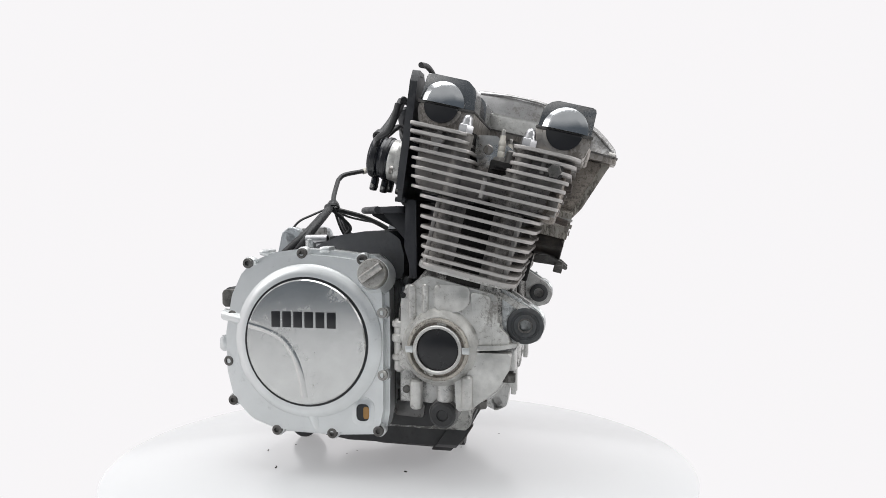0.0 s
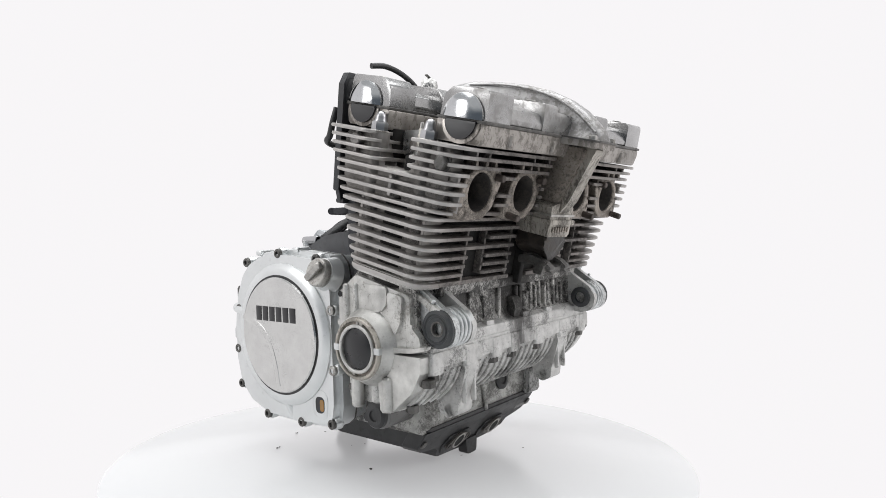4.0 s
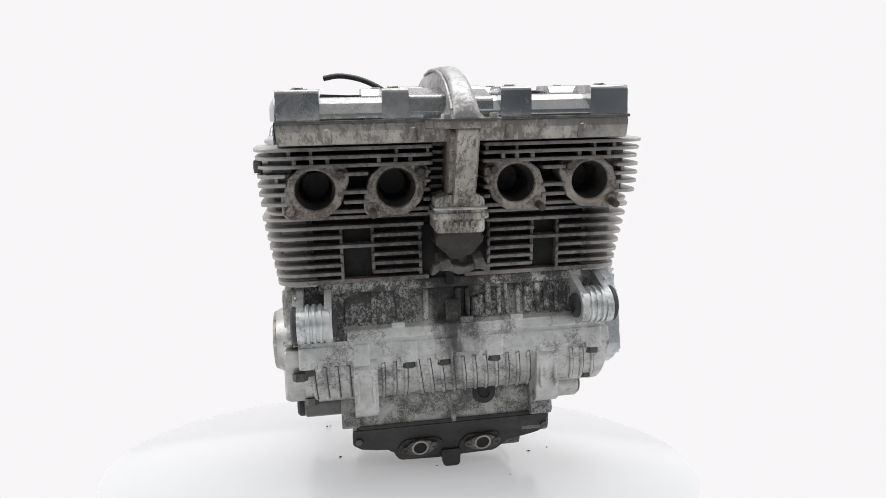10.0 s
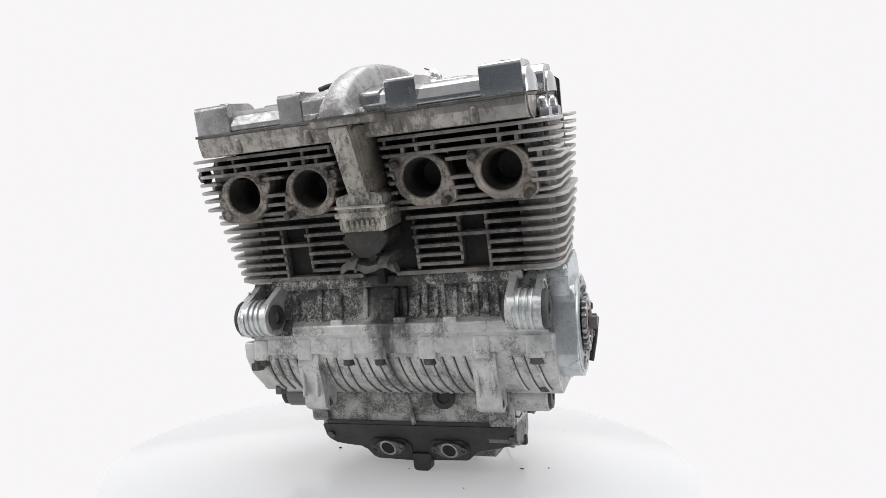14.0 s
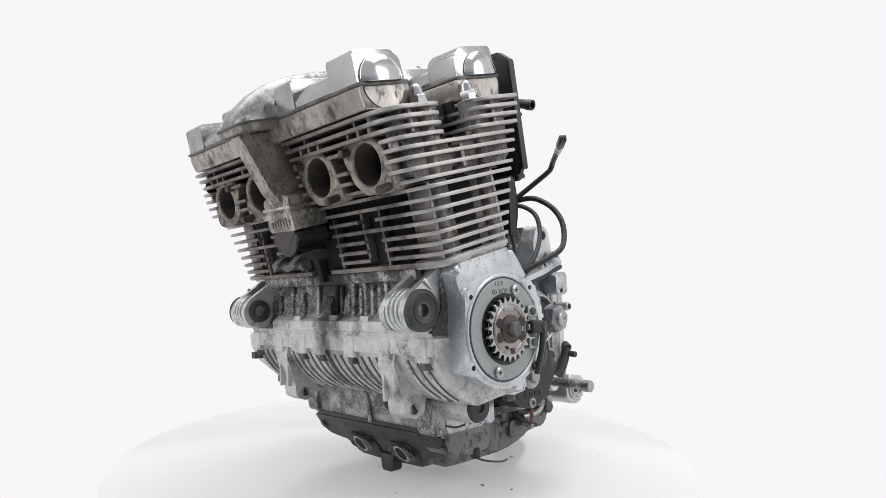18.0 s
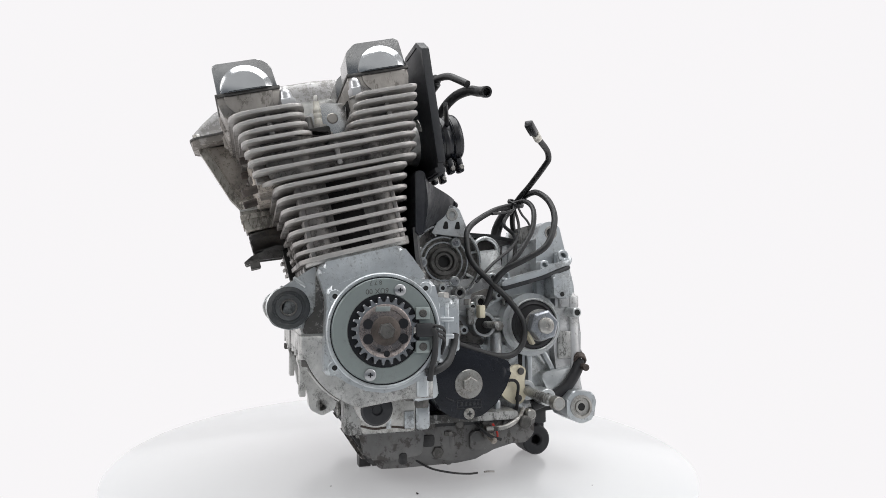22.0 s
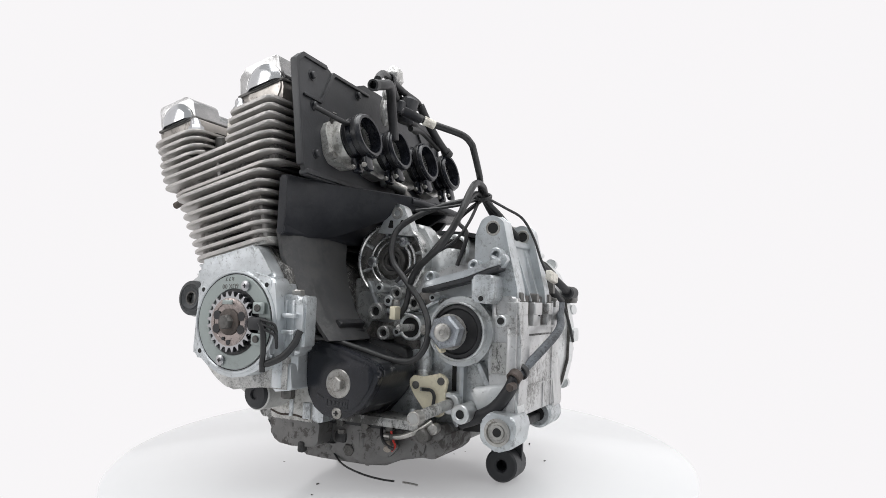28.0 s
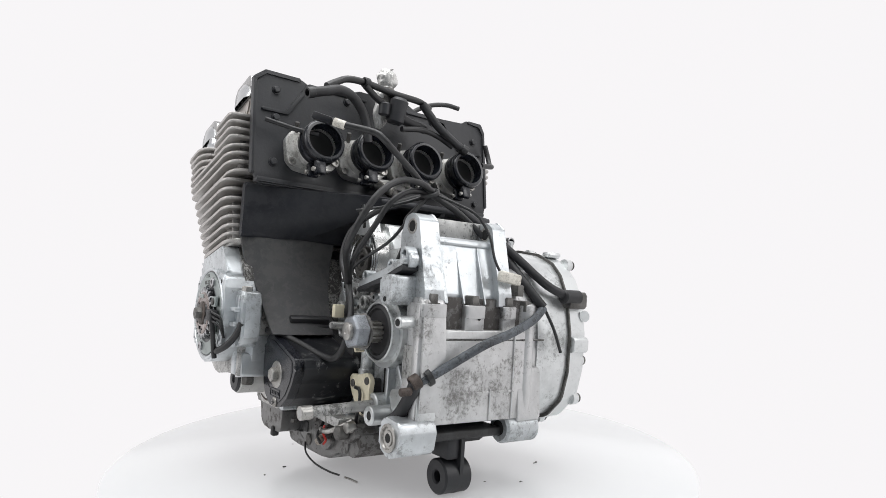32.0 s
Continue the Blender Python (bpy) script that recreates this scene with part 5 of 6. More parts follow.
for x0, x1 in ((43, 78), (-12, 16), (-60, -40)):  # the wall goes up between the slots
    part("rear_panel", box((x0 + x1) / 2, 200.6, 205, x1 - x0, 12, 31, 1.2), REAR_M, GEAR)
# dark slabs in the slots: oil stain, with the slots' shade as colour
for x0, x1 in ((15, 44), (-41, -11), (-90, -59)):
    part("slot_back", box((x0 + x1) / 2, 197.4, 210, x1 - x0, 6, 38, 1), SUMP_SIDE, GEAR)
part("stray_bolt", hexa((-66, 199, 234), (0, 0, 1), 9, 14), BOLT, GEAR)
part("stray_bolt", hexa((-80, 199, 216), (0, 0, 1), 9, 12), BOLT, GEAR)
part("rear_ledge", box(-14, 206.5, 122, 92, 3, 3, 1), REAR_M, GEAR)
part("seam_line", box(-14, 206.6, 183, 170, 1.0, 1.0, 0), ALU_DIRTY, GEAR)
for x in (-26, -60):
    part("rear_ridge", box(x, 207, 108 if x > -40 else 140, 2.6, 3.2, 36 if x > -40 else 100, 1), REAR_M, GEAR)
part("vent_hole", cyl((-4, 206, 206), (-4, 207.6, 206), 2, bev=0, seg=12), HOLE_SHADE, GEAR)
part("rear_post", cyl((-84, 196, 86), (-84, 196, 226), 13, bev=3), REAR_M, GEAR)
part("side_wall", prism(fillet([(100, 70), (200, 84), (200, 176), (100, 176)], 8), "x", -106, -62, 4), REAR_M, GEAR)
# swingarm pivot bosses
PV = part("pivot_boss", prism(fillet([(176, 66), (176, 88), (186, 99), (214, 96), (218, 84), (214, 62), (196, 56)], 6), "x", 54, 100, 3, 3), ALU_LEFT, GEAR, "angular swingarm pivot boss")
part("pivot_bearing", lathe([(15, 0), (15, 3), (12, 3.5), (11, 1.2), (8.5, 1), (8, 2.5), (5, 2.5), (5, -12), (0, -12)], (99, 196, 78), (1, 0, 0), 36), STEEL, PV)
part("pivot_hole", cyl((98, 196, 78), (101.7, 196, 78), 4.9, bev=0, seg=20), HOLE_SHADE, PV)
PV2 = part("pivot_boss", cyl((-108, 192, 76), (-56, 192, 76), 18, bev=3), ALU_LEFT, GEAR, "round swingarm pivot boss")
part("pivot_hole", lathe([(9, 0), (9, 0.6), (0, 0.6)], (-55.9, 192, 76), (1, 0, 0), 28), HOLE_SHADE, PV2)
part("pivot_arm", prism(fillet([(180, 84), (160, 150), (205, 150), (210, 84)], 6), "x", -106, -70, 3), REAR_M, GEAR)
part("pivot_arm", prism(fillet([(168, 82), (150, 120), (204, 130), (212, 92)], 6), "x", 52, 76, 3), ALU_CASE, GEAR)
# hanging stand lug, black
lug = [(150, 72), (150, 21)] + [(170 + 20 * math.cos(radians(a)), 20.6 + 20 * math.sin(radians(a))) for a in range(190, 351, 10)] + [(190, 21), (190, 72)]
ST = part("stand_lug", pierced(lug, [(169, 22, 6.6)], "x", -8, -3), BLACK, ENGINE, "black steel lug with a barrel that props the engine")
part("barrel", ring((-22, 170, 21.4), (1, 0, 0), 20.4, 6.5, 38, 2, 44), BLACK, ST)
part("web", box(5, 170, 56, 18, 34, 26, 3), BLACK, ST)
part("lug_plate", prism(fillet([(120, 62), (120, 76), (196, 78), (196, 68)], 3), "x", -58, 46, 2), SUMP, ST)

# ---- left gearbox side: alternator seat, sprocket shaft, black cover ----
ALT = part("alternator_seat", ring((20, 27, 267), (1, 0, 0), 50, 45, 40, 1.5, 64), BARE, GEAR, "round open alternator seat with ribs inside")
part("seat_floor", cyl((18, 27, 267), (46, 27, 267), 45.5, bev=0, seg=56), END_WALL, ALT)
part("seat_ring", ring((44, 27, 267), (1, 0, 0), 34, 30.5, 10, 1, 56), BARE, ALT)
part("seat_ring", ring((44, 27, 267), (1, 0, 0), 27, 23.5, 9, 1, 48), BARE, ALT)
part("bearing", ring((44, 27, 267), (1, 0, 0), 19, 13, 12, 1.2, 44), BOLT, ALT)
part("shaft_end", ring((40, 27, 267), (1, 0, 0), 12.5, 8, 14, 0.8, 36), BOLT, ALT)
part("shaft_bore", cyl((42, 27, 267), (50, 27, 267), 8, bev=0, seg=24), HOLE_SHADE, ALT)
for i in range(8):
    a = 2 * math.pi * i / 8 + 0.3
    part("seat_web", box(49, 27 + 40 * math.cos(a), 267 + 40 * math.sin(a), 9, 11, 3.4, 0.8, None, Matrix.Rotation(a, 4, "X")), ALU_CASE, ALT)
for y, z in ((43, 292), (41, 241), (-3, 266)):
    b = part("screw_boss", cyl((40, y, z), (56, y, z), 7, bev=1, seg=24), ALU_CASE, ALT)
    part("screw", lathe([(4.6, 0), (4.6, 2.5), (2.4, 2.7), (2, 1.4), (0, 1.4)], (56, y, z), (1, 0, 0), 18), CHROME, b)
part("barrel", cyl((-96, 27, 267), (22, 27, 267), 48, bev=4, seg=56), BARE, ALT, "smooth silver alternator tunnel")
part("barrel_band", ring((-20, 27, 267), (1, 0, 0), 52, 46, 16, 3, 56), BARE, ALT)
part("top_ear", pierced(fillet([(8, 303), (26, 336), (36, 341), (46, 336), (62, 298)], [2, 8, 8, 8, 2], 5), [(36, 328, 4)], "x", 46, 62), ALU_CASE, ALT)
part("ear_rim", ring((61, 36, 328), (1, 0, 0), 8, 4.2, 2, 0.4, 24), STEEL, ALT)
# dark patches on the ear's face stand for two shaded pockets
for y in (27, 43):
    part("ear_pocket_shade", prism(fillet([(y - 4, 309), (y - 1, 319), (y + 3, 319), (y + 4, 309)], 2), "x", 61.4, 62.4), CORE, ALT)
# small shaft hole behind
SB = part("shaft_seat", ring((-30, 98, 284), (1, 0, 0), 21, 16, 50, 1.5, 40), ALU_CASE, GEAR, "empty round shaft seat")
part("seat_bore", cyl((-28, 98, 284), (12, 98, 284), 16, bev=0), BORE, SB)
part("seat_base", prism(fillet([(50, 236), (58, 280), (110, 286), (116, 240)], 8), "x", -60, 40, 4), ALU_CASE, GEAR)
# front wall beside the sprocket
WALL = part("side_plate", prism(fillet([(-20, 228), (60, 222), (100, 240), (190, 262), (204, 226), (212, 170), (208, 96), (180, 84), (100, 72), (-20, 72)], 8), "x", 46, 58, 3), ALU_CASE, GEAR, "ribbed stained wall round the output shaft")
part("rear_column", prism(fillet([(178, 88), (172, 150), (176, 226), (206, 228), (212, 170), (209, 92)], 8), "x", 44, 74, 4, 3), REAR_M, GEAR)
part("bracket_column", prism(fillet([(161, 219), (160, 246), (166, 250), (186, 250), (187, 224), (182, 217)], 4), "x", 62, 102, 3, 3), ALU_LEFT, GEAR)
part("column_hole", cyl((100, 172, 223), (102.5, 172, 223), 3, bev=0, seg=14), HOLE_SHADE, GEAR)
part("seal_skirt", prism([(138 + 41 * math.cos(2 * math.pi * k / 40), 184 + 41 * math.sin(2 * math.pi * k / 40)) for k in range(40)], "x", 50, 80, 8, 4), ALU_CASE, GEAR)
part("seat_flange", prism(fillet([(-34, 280), (-26, 304), (10, 320), (60, 316), (84, 280), (76, 226), (30, 212), (-16, 232), (-30, 262)], 12, 5), "x", 8, 38, 4, 3), ALU_CASE, GEAR)
part("lower_strip", prism(fillet([(-26, 70), (-26, 80), (104, 80), (104, 70)], 3), "x", 40, 112, 2), ALU_DIRTY, GEAR)
OUT = part("output_seal", ring((70, 138, 184), (1, 0, 0), 34.5, 31.8, 20, 1, 56), ALU_CASE, GEAR, "output shaft with nut in a dark seal")
part("seal", lathe([(31.8, 0), (31.8, 5), (27, 7.5), (25, 5), (16, 5), (0, 5)], (82, 138, 184), (1, 0, 0), 48), RUBBER, OUT)
part("output_shaft", cyl((74, 138, 184), (128, 137, 184), 10, bev=1), STEEL, OUT)
for i in range(12):
    a = 2 * math.pi * i / 12
    part("spline", box(96, 138 + 11 * math.cos(a), 184 + 11 * math.sin(a), 26, 3, 3, 0.5, None, Matrix.Rotation(a, 4, "X")), STEEL, OUT)
nt = part("shaft_nut", hexa((108, 137.5, 184), (1, 0, 0), 19.5, 16, turn=0.25), NUT, OUT, "large blue-grey hex nut")
part("lock_washer", lathe([(20, 0), (20.5, 2), (0, 2)], (105, 137.5, 184), (1, 0, 0), 30), STEEL, OUT)
part("shaft_tip", lathe([(10, 0), (10, 4), (8.5, 5), (3, 5), (2, 3.5), (0, 3.5)], (124, 137.5, 184), (1, 0, 0), 28), STEEL, nt)
part("loose_tag", box(104, 124, 168, 12, 4, 18, 1, None, Matrix.Rotation(radians(30), 4, "X")), CREAM, OUT)
# bosses, ribs and pins of the wall between the alternator seat and the output shaft
for y, z, r, x1 in ((19, 202, 11, 78), (33, 176, 9, 80), (71, 214, 9, 74), (44, 226, 8, 70), (110, 214, 8, 70)):
    b = part("wall_boss", ring((50, y, z), (1, 0, 0), r, r * 0.5, x1 - 50, 1.2, 28), ALU_DIRTY, WALL)
    part("boss_hole", cyl((50, y, z), (x1 - 5, y, z), r * 0.5, bev=0, seg=18), HOLE_SHADE, b)
part("link_bar", box(70, 92, 183, 14, 26, 11, 2), ALU_LEFT, WALL)
part("link_nut", hexa((76, 92, 183), (1, 0, 0), 7, 6), STEEL, WALL)
part("guide_pin", cyl((72, 91, 132), (72, 91, 176), 7.5, bev=2.5, seg=24), ALU_CASE, WALL, "upright silver pin")
part("pin_foot", cyl((72, 91, 126), (72, 91, 136), 9.5, bev=2, seg=24), ALU_CASE, WALL)
part("wall_rib", box(64, 138, 122, 16, 7, 44, 1.5), ALU_LEFT, WALL)
part("wall_rib", box(64, 170, 126, 16, 7, 50, 1.5, None, Matrix.Rotation(radians(29), 4, "X")), ALU_LEFT, WALL)
part("wall_rib", box(62, 44, 200, 10, 64, 6, 2, None, Matrix.Rotation(radians(-14), 4, "X")), ALU_LEFT, WALL)
part("wall_rib", box(62, 92, 214, 10, 40, 5, 2, None, Matrix.Rotation(radians(30), 4, "X")), ALU_LEFT, WALL)
part("wall_rib", box(62, 8, 222, 10, 6, 40, 2, None, Matrix.Rotation(radians(24), 4, "X")), ALU_LEFT, WALL)
# raised darker patches carry the shade of recesses not cut into the wall
part("recess_shade_patch", prism(fillet([(-6, 172), (66, 150), (84, 164), (56, 176), (46, 192), (30, 188), (4, 190)], 6), "x", 57, 58.8), END_WALL, WALL)
part("recess_shade_patch", prism(fillet([(60, 202), (84, 206), (100, 222), (84, 232), (62, 224)], 6), "x", 57, 58.8), END_WALL, WALL)
part("cable_clip", box(78, 54, 196, 12, 9, 22, 2), ALU_DIRTY, WALL)
part("clip_screw", hexa((80, 50, 210), (0, 0, 1), 5, 8), STEEL, WALL)
part("maker_pad", box(75, 189, 156, 4, 24, 36, 1), ALU_DIRTY, WALL)
part("side_ridge", box(88, 85, 79, 10, 8, 24, 3), ALU_LEFT, WALL)
part("seam_ledge", box(82, 45, 71, 44, 118, 4, 1.2), ALU_DIRTY, WALL)
# struts on the wall
for p0, p1, w in (((60, 118, 150), (60, 116, 84), 9), ((60, 150, 150), (60, 190, 100), 9), ((60, 134, 150), (60, 128, 90), 7), ((64, 88, 190), (64, 106, 190), 12), ((62, 86, 170), (62, 84, 128), 11)):
    part("strut", tube([p0, ((p0[0] + p1[0]) / 2, (p0[1] + p1[1]) / 2, (p0[2] + p1[2]) / 2), p1], w / 2, 10, 3), ALU_CASE, WALL)
part("wall_panel", prism(fillet([(134, 148), (152, 146), (186, 104), (176, 92), (134, 90)], 6), "x", 57, 62, 1.5), ALU_CASE, WALL)
# raised dark strips: the shade of the grooves is only in their colour
part("groove", prism(fillet([(124, 146), (129, 146), (130, 92), (125, 92)], 1.5), "x", 66, 67.4), CORE, WALL)
part("groove", prism(fillet([(150, 148), (156, 148), (187, 108), (182, 104)], 1.5), "x", 62, 63.4), CORE, WALL)
part("push_rod_seat", ring((50, 72, 185), (1, 0, 0), 16, 12, 32, 1.2, 36), ALU_CASE, WALL, "clutch push rod seat")
part("rod_bore", cyl((52, 72, 185), (80, 72, 185), 12, bev=0), HOLE_SHADE, WALL)
part("push_rod", lathe([(4.5, 0), (4.5, 40), (3.5, 43), (0, 44.5)], (74, 74, 185), (1, 0.05, 0.01), 20), ALU_DIRTY, WALL)
for y, z, r in ((48, 178, 6), (34, 216, 7), (20, 232, 6), (60, 208, 6), (88, 246, 6), (96, 222, 5)):
    b = part("stud_boss", cyl((52, y, z), (72 if y < 150 else 82, y, z), r, bev=1, seg=20), ALU_CASE, WALL)
    part("boss_hole", cyl((71 if y < 150 else 81, y, z), (72.3 if y < 150 else 82.3, y, z), r * 0.45, bev=0, seg=14), HOLE_SHADE, b)
SP = part("drain_spout", cyl((66, 193, 200), (98, 195, 199), 6.5, bev=1), ALU_CASE, WALL, "short silver spout")
part("spout_hole", lathe([(4, 0), (4, 0.5), (0, 0.5)], (98, 195, 199), (1, 0.06, 0), 16), HOLE_SHADE, SP)
LB = part("lever_bracket", prism(fillet([(92, 233), (94, 240), (120, 248), (150, 256), (176, 266), (190, 270), (189, 262), (176, 258), (150, 248), (110, 236)], 3), "x", 70, 92, 1.5), ALU_LEFT, GEAR, "silver bracket with bolt eyelets and a black strip under it")
part("bracket_strip", prism(fillet([(92, 227), (92, 232.5), (150, 247.5), (189, 261.5), (189, 256), (150, 242)], 1.5), "x", 66, 93, 1), BLACK, LB)
for y, z, r in ((99, 247, 7), (155, 261, 7), (182, 274, 8)):
    e = part("eyelet", ring((74, y, z), (1, 0, 0), r, r * 0.5, 14, 1, 24), ALU_LEFT, LB)
    part("eyelet_foot", prism(fillet([(y - r, z - 11), (y - r, z), (y - r * 0.6, z), (y + r * 0.6, z - 4), (y + r, z), (y + r, z - 9)], 1), "x", 75, 87, 1), ALU_LEFT, e)
part("bracket_tab", prism(fillet([(180, 262), (182, 268), (193, 276), (196, 268), (190, 258)], 3), "x", 76, 86, 1), ALU_LEFT, LB)
# black starter clutch cover
BK_FACE = [(8, 166), (73, 146), (79, 136), (71, 116), (58, 97), (41, 85), (23, 81), (5, 84.5), (-7, 92), (-16, 106), (-20, 122), (-20, 158), (-6, 167)]
BK = part("black_cover", prism(fillet(BK_FACE, 9, 5), "x", 74, 147, 2, 2), WORN_BLACK, ENGINE, "worn black cover with a centre bolt")
part("cover_rim", prism(fillet(BK_FACE, 9, 5), "x", 146, 158, 6, 4), GLOSS_BLACK, BK)
part("cover_face", prism(fillet([(27 + (y - 27) * 0.86, 124 + (z - 124) * 0.86) for y, z in BK_FACE], 8, 5), "x", 157, 158.7, 0.6), GLOSS_BLACK, BK)
part("washer", cyl((157, 25, 121), (159.6, 25, 121), 16.5, bev=0.8, seg=40), STEEL, BK, "round steel washer")
part("centre_bolt", hexa((159.5, 25, 121), (1, 0, 0), 9, 7, turn=0.5), STEEL, BK)
sc = part("cover_screw", lathe([(6.5, 0), (6.5, 2), (5.5, 3), (0, 3.2)], (157.0, 25, 88), (1, 0, 0), 22), STEEL, BK)
part("slot", box(161, 25, 88, 0.6, 6, 1.4, 0), INK, sc)
part("slot", box(161, 25, 88, 0.6, 1.4, 6, 0), INK, sc)
for y, z, w, h in ((25, 103.6, 29, 1), (25, 94.4, 29, 1), (11, 99, 1, 9), (39, 99, 1, 9), (16, 99, 3, 4), (21, 99, 3, 4), (26, 99, 3, 4), (31, 99, 3, 4), (35, 99, 2, 4)):
    part("cast_bar", box(158.9, y, z, 0.8, w, h, 0.2), BLACK, BK)
part("cast_bar", box(158.8, 2, 105, 0.8, 10, 1.4, 0.2, None, Matrix.Rotation(radians(-25), 4, "X")), BLACK, BK)
part("cover_base", prism(fillet([(-30, 176), (70, 160), (66, 110), (40, 80), (-20, 70)], 10), "x", 62, 80, 3), SUMP, BK)
part("cover_wall", prism(fillet([(20, 68), (20, 120), (70, 158), (100, 158), (134, 150), (134, 70)], 6), "x", 56, 66, 2), ALU_LEFT, GEAR)
# cream neutral switch plate
NS = part("switch_plate", prism(fillet([(76, 120), (80, 129), (94, 128), (116, 134), (127, 128), (124, 112), (126, 92), (119, 83), (107, 84), (96, 92), (84, 106)], 6), "x", 80, 86, 1.2), CREAM, ENGINE, "cream plastic neutral switch plate")
part("switch_body", prism(fillet([(80, 122), (118, 128), (118, 88), (104, 92), (86, 108)], 5), "x", 56, 81, 1.2), SUMP, NS)
for y, z in ((119, 125), (115, 91), (86, 118)):
    part("switch_screw", cyl((85.5, y, z), (88, y, z), 4.6, bev=0.8, seg=18), BOLT, NS)
part("switch_lead", tube([(88, 96, 114), (90, 108, 114), (91, 113, 108), (91, 112, 96), (92, 110, 80), (88, 104, 66), (80, 92, 60)], 2, 8), HOSE, NS)
part("red_lead", tube([(84, 86, 70), (86, 90, 60), (85, 88, 52)], 1.2, 6), RED, NS)
part("switch_contact", box(87, 98, 114, 2.5, 12, 4.5, 0.6), STEEL, NS)
# shift shaft
SH = part("shift_shaft", lathe([(6.2, 0), (6.2, 92), (5.4, 93), (5.4, 96), (7.2, 97), (7.2, 110), (6, 111), (0, 111)], (62, 128, 100), (1, 0.02, -0.04), 24), ALU_DIRTY, ENGINE, "long shift shaft with a splined end")
part("shaft_spline", ring((160, 130, 96), (1, 0.02, -0.04), 7.8, 5, 13, 0.6, 18), STEEL, SH)
part("shaft_collar", ring((64, 128, 100), (1, 0, 0), 13, 6, 20, 1.5, 32), ALU_CASE, SH)
part("side_boss", ring((66, 150, 92), (1, 0, 0), 11, 5, 34, 1.2, 28), ALU_CASE, SH)
part("boss_bore", cyl((66, 150, 92), (99, 150, 92), 5, bev=0, seg=20), HOLE_SHADE, SH)
# lower left clutter: oil switch, drain fittings
part("oil_switch", cyl((96, 62, 64), (112, 66, 52), 7, bev=1.5), BOLT, SUMP_OB)
part("switch_cap", cyl((110, 66, 53), (120, 70, 46), 4.5, bev=1), ALU_PORT, SUMP_OB)
part("switch_nut", hexa((104, 64, 58), (0.6, 0.2, -0.5), 8, 7), RUST, SUMP_OB)
part("red_lead", tube([(112, 70, 66), (115, 74, 58), (112, 76, 50), (113, 72, 44)], 1.4, 6), RED, SUMP_OB)
part("switch_lead", tube([(104, 52, 66), (112, 58, 58), (118, 66, 52), (120, 78, 48)], 2, 8), HOSE, SUMP_OB)
for x, y in ((128, -60), (128, 10), (118, 74)):
    part("sump_screw", hexa((x - 4, y, 63), (0, 0, -1), 5, 5), BOLT, SUMP_OB)
for y in (-6, 30, 64, 100):
    part("seam_screw", hexa((102, y, 67), (1, 0, 0), 5.5, 5), BOLT, SUMP_OB)
part("side_drain", hexa((93, 4, 34), (1, 0, -0.1), 8, 8, washer=10), BOLT, SUMP_OB)
part("oil_line", tube([(112, 62, 60), (116, 84, 62), (112, 104, 70), (100, 116, 80)], 3, 10), STEEL, SUMP_OB)
part("banjo", cyl((104, 112, 66), (118, 112, 66), 8, bev=1.5, seg=24), BOLT, SUMP_OB)
part("banjo", cyl((100, 122, 74), (112, 122, 74), 6.5, bev=1.5, seg=24), STEEL, SUMP_OB)
part("case_foot", prism(fillet([(86, 58), (90, 72), (128, 76), (132, 64), (112, 52)], 5), "x", 60, 104, 3), SUMP_SIDE, SUMP_OB)
for k in range(4):
    part("cast_mark", box(95.4, 50 + k * 5, 36, 1, 3, 6, 0.3), SUMP_SIDE, SUMP_OB)

# ---- rear of the top end: black plate, flap, intakes ----
PL = [(-190, 150), (-196, 170), (-196, 290), (-188, 303), (-160, 306), (-150, 300), (-110, 298), (-60, 298), (-44, 306), (40, 306), (60, 298), (118, 293), (130, 299), (178, 298), (192, 286), (194, 165), (188, 148)]
TILT = CY @ Matrix.Translation((0, 115, 298)) @ Matrix.Rotation(radians(2.0), 4, "Z") @ Matrix.Rotation(radians(-5.8), 4, "X") @ Matrix.Translation((0, -116, -298))
SHIELD = part("heat_shield", prism(fillet(PL, 6), "y", 113, 119, 1.5), BLACK, ENGINE, "black plastic shield plate behind the cylinder head", TILT)
part("shield_rim", prism(fillet([(-193, 288), (-186, 300), (-162, 302), (-162, 306), (-190, 306), (-197, 292), (-197, 165), (-193, 165)], 2), "y", 112, 121, 1.5), BLACK, SHIELD, m=TILT)
part("shield_rim", prism(fillet([(193, 285), (180, 295), (132, 295), (132, 300), (182, 300), (197, 288), (197, 160), (193, 160)], 2), "y", 112, 121, 1.5), BLACK, SHIELD, m=TILT)
part("shield_rib", prism(fillet([(30, 291), (118, 291), (150, 245), (186, 245), (186, 249), (153, 249), (121, 295), (30, 295)], 2), "y", 117, 122, 1.2), BLACK, SHIELD, m=TILT)
part("shield_rib", prism(fillet([(-40, 291), (-110, 291), (-140, 250), (-188, 250), (-188, 254), (-143, 254), (-113, 295), (-40, 295)], 2), "y", 117, 122, 1.2), BLACK, SHIELD, m=TILT)
part("shield_lip", prism(fillet([(-190, 150), (190, 150), (190, 156), (-190, 156)], 1.5), "y", 110, 122, 1.5), BLACK, SHIELD, m=TILT)
for x, v in ((166, 276), (166, 238), (168, 178), (-172, 272), (-172, 168), (60, 284), (-90, 288)):
    sc = part("shield_screw", cyl((x, 118, v), (x, 124, v), 4.5, bev=1, seg=18), BLACK, SHIELD, m=TILT)
    part("screw_seat", lathe([(6.6, 0), (6, 2), (0, 2)], (x, 118, v), (0, 1, 0), 20), BLACK, SHIELD, m=TILT)
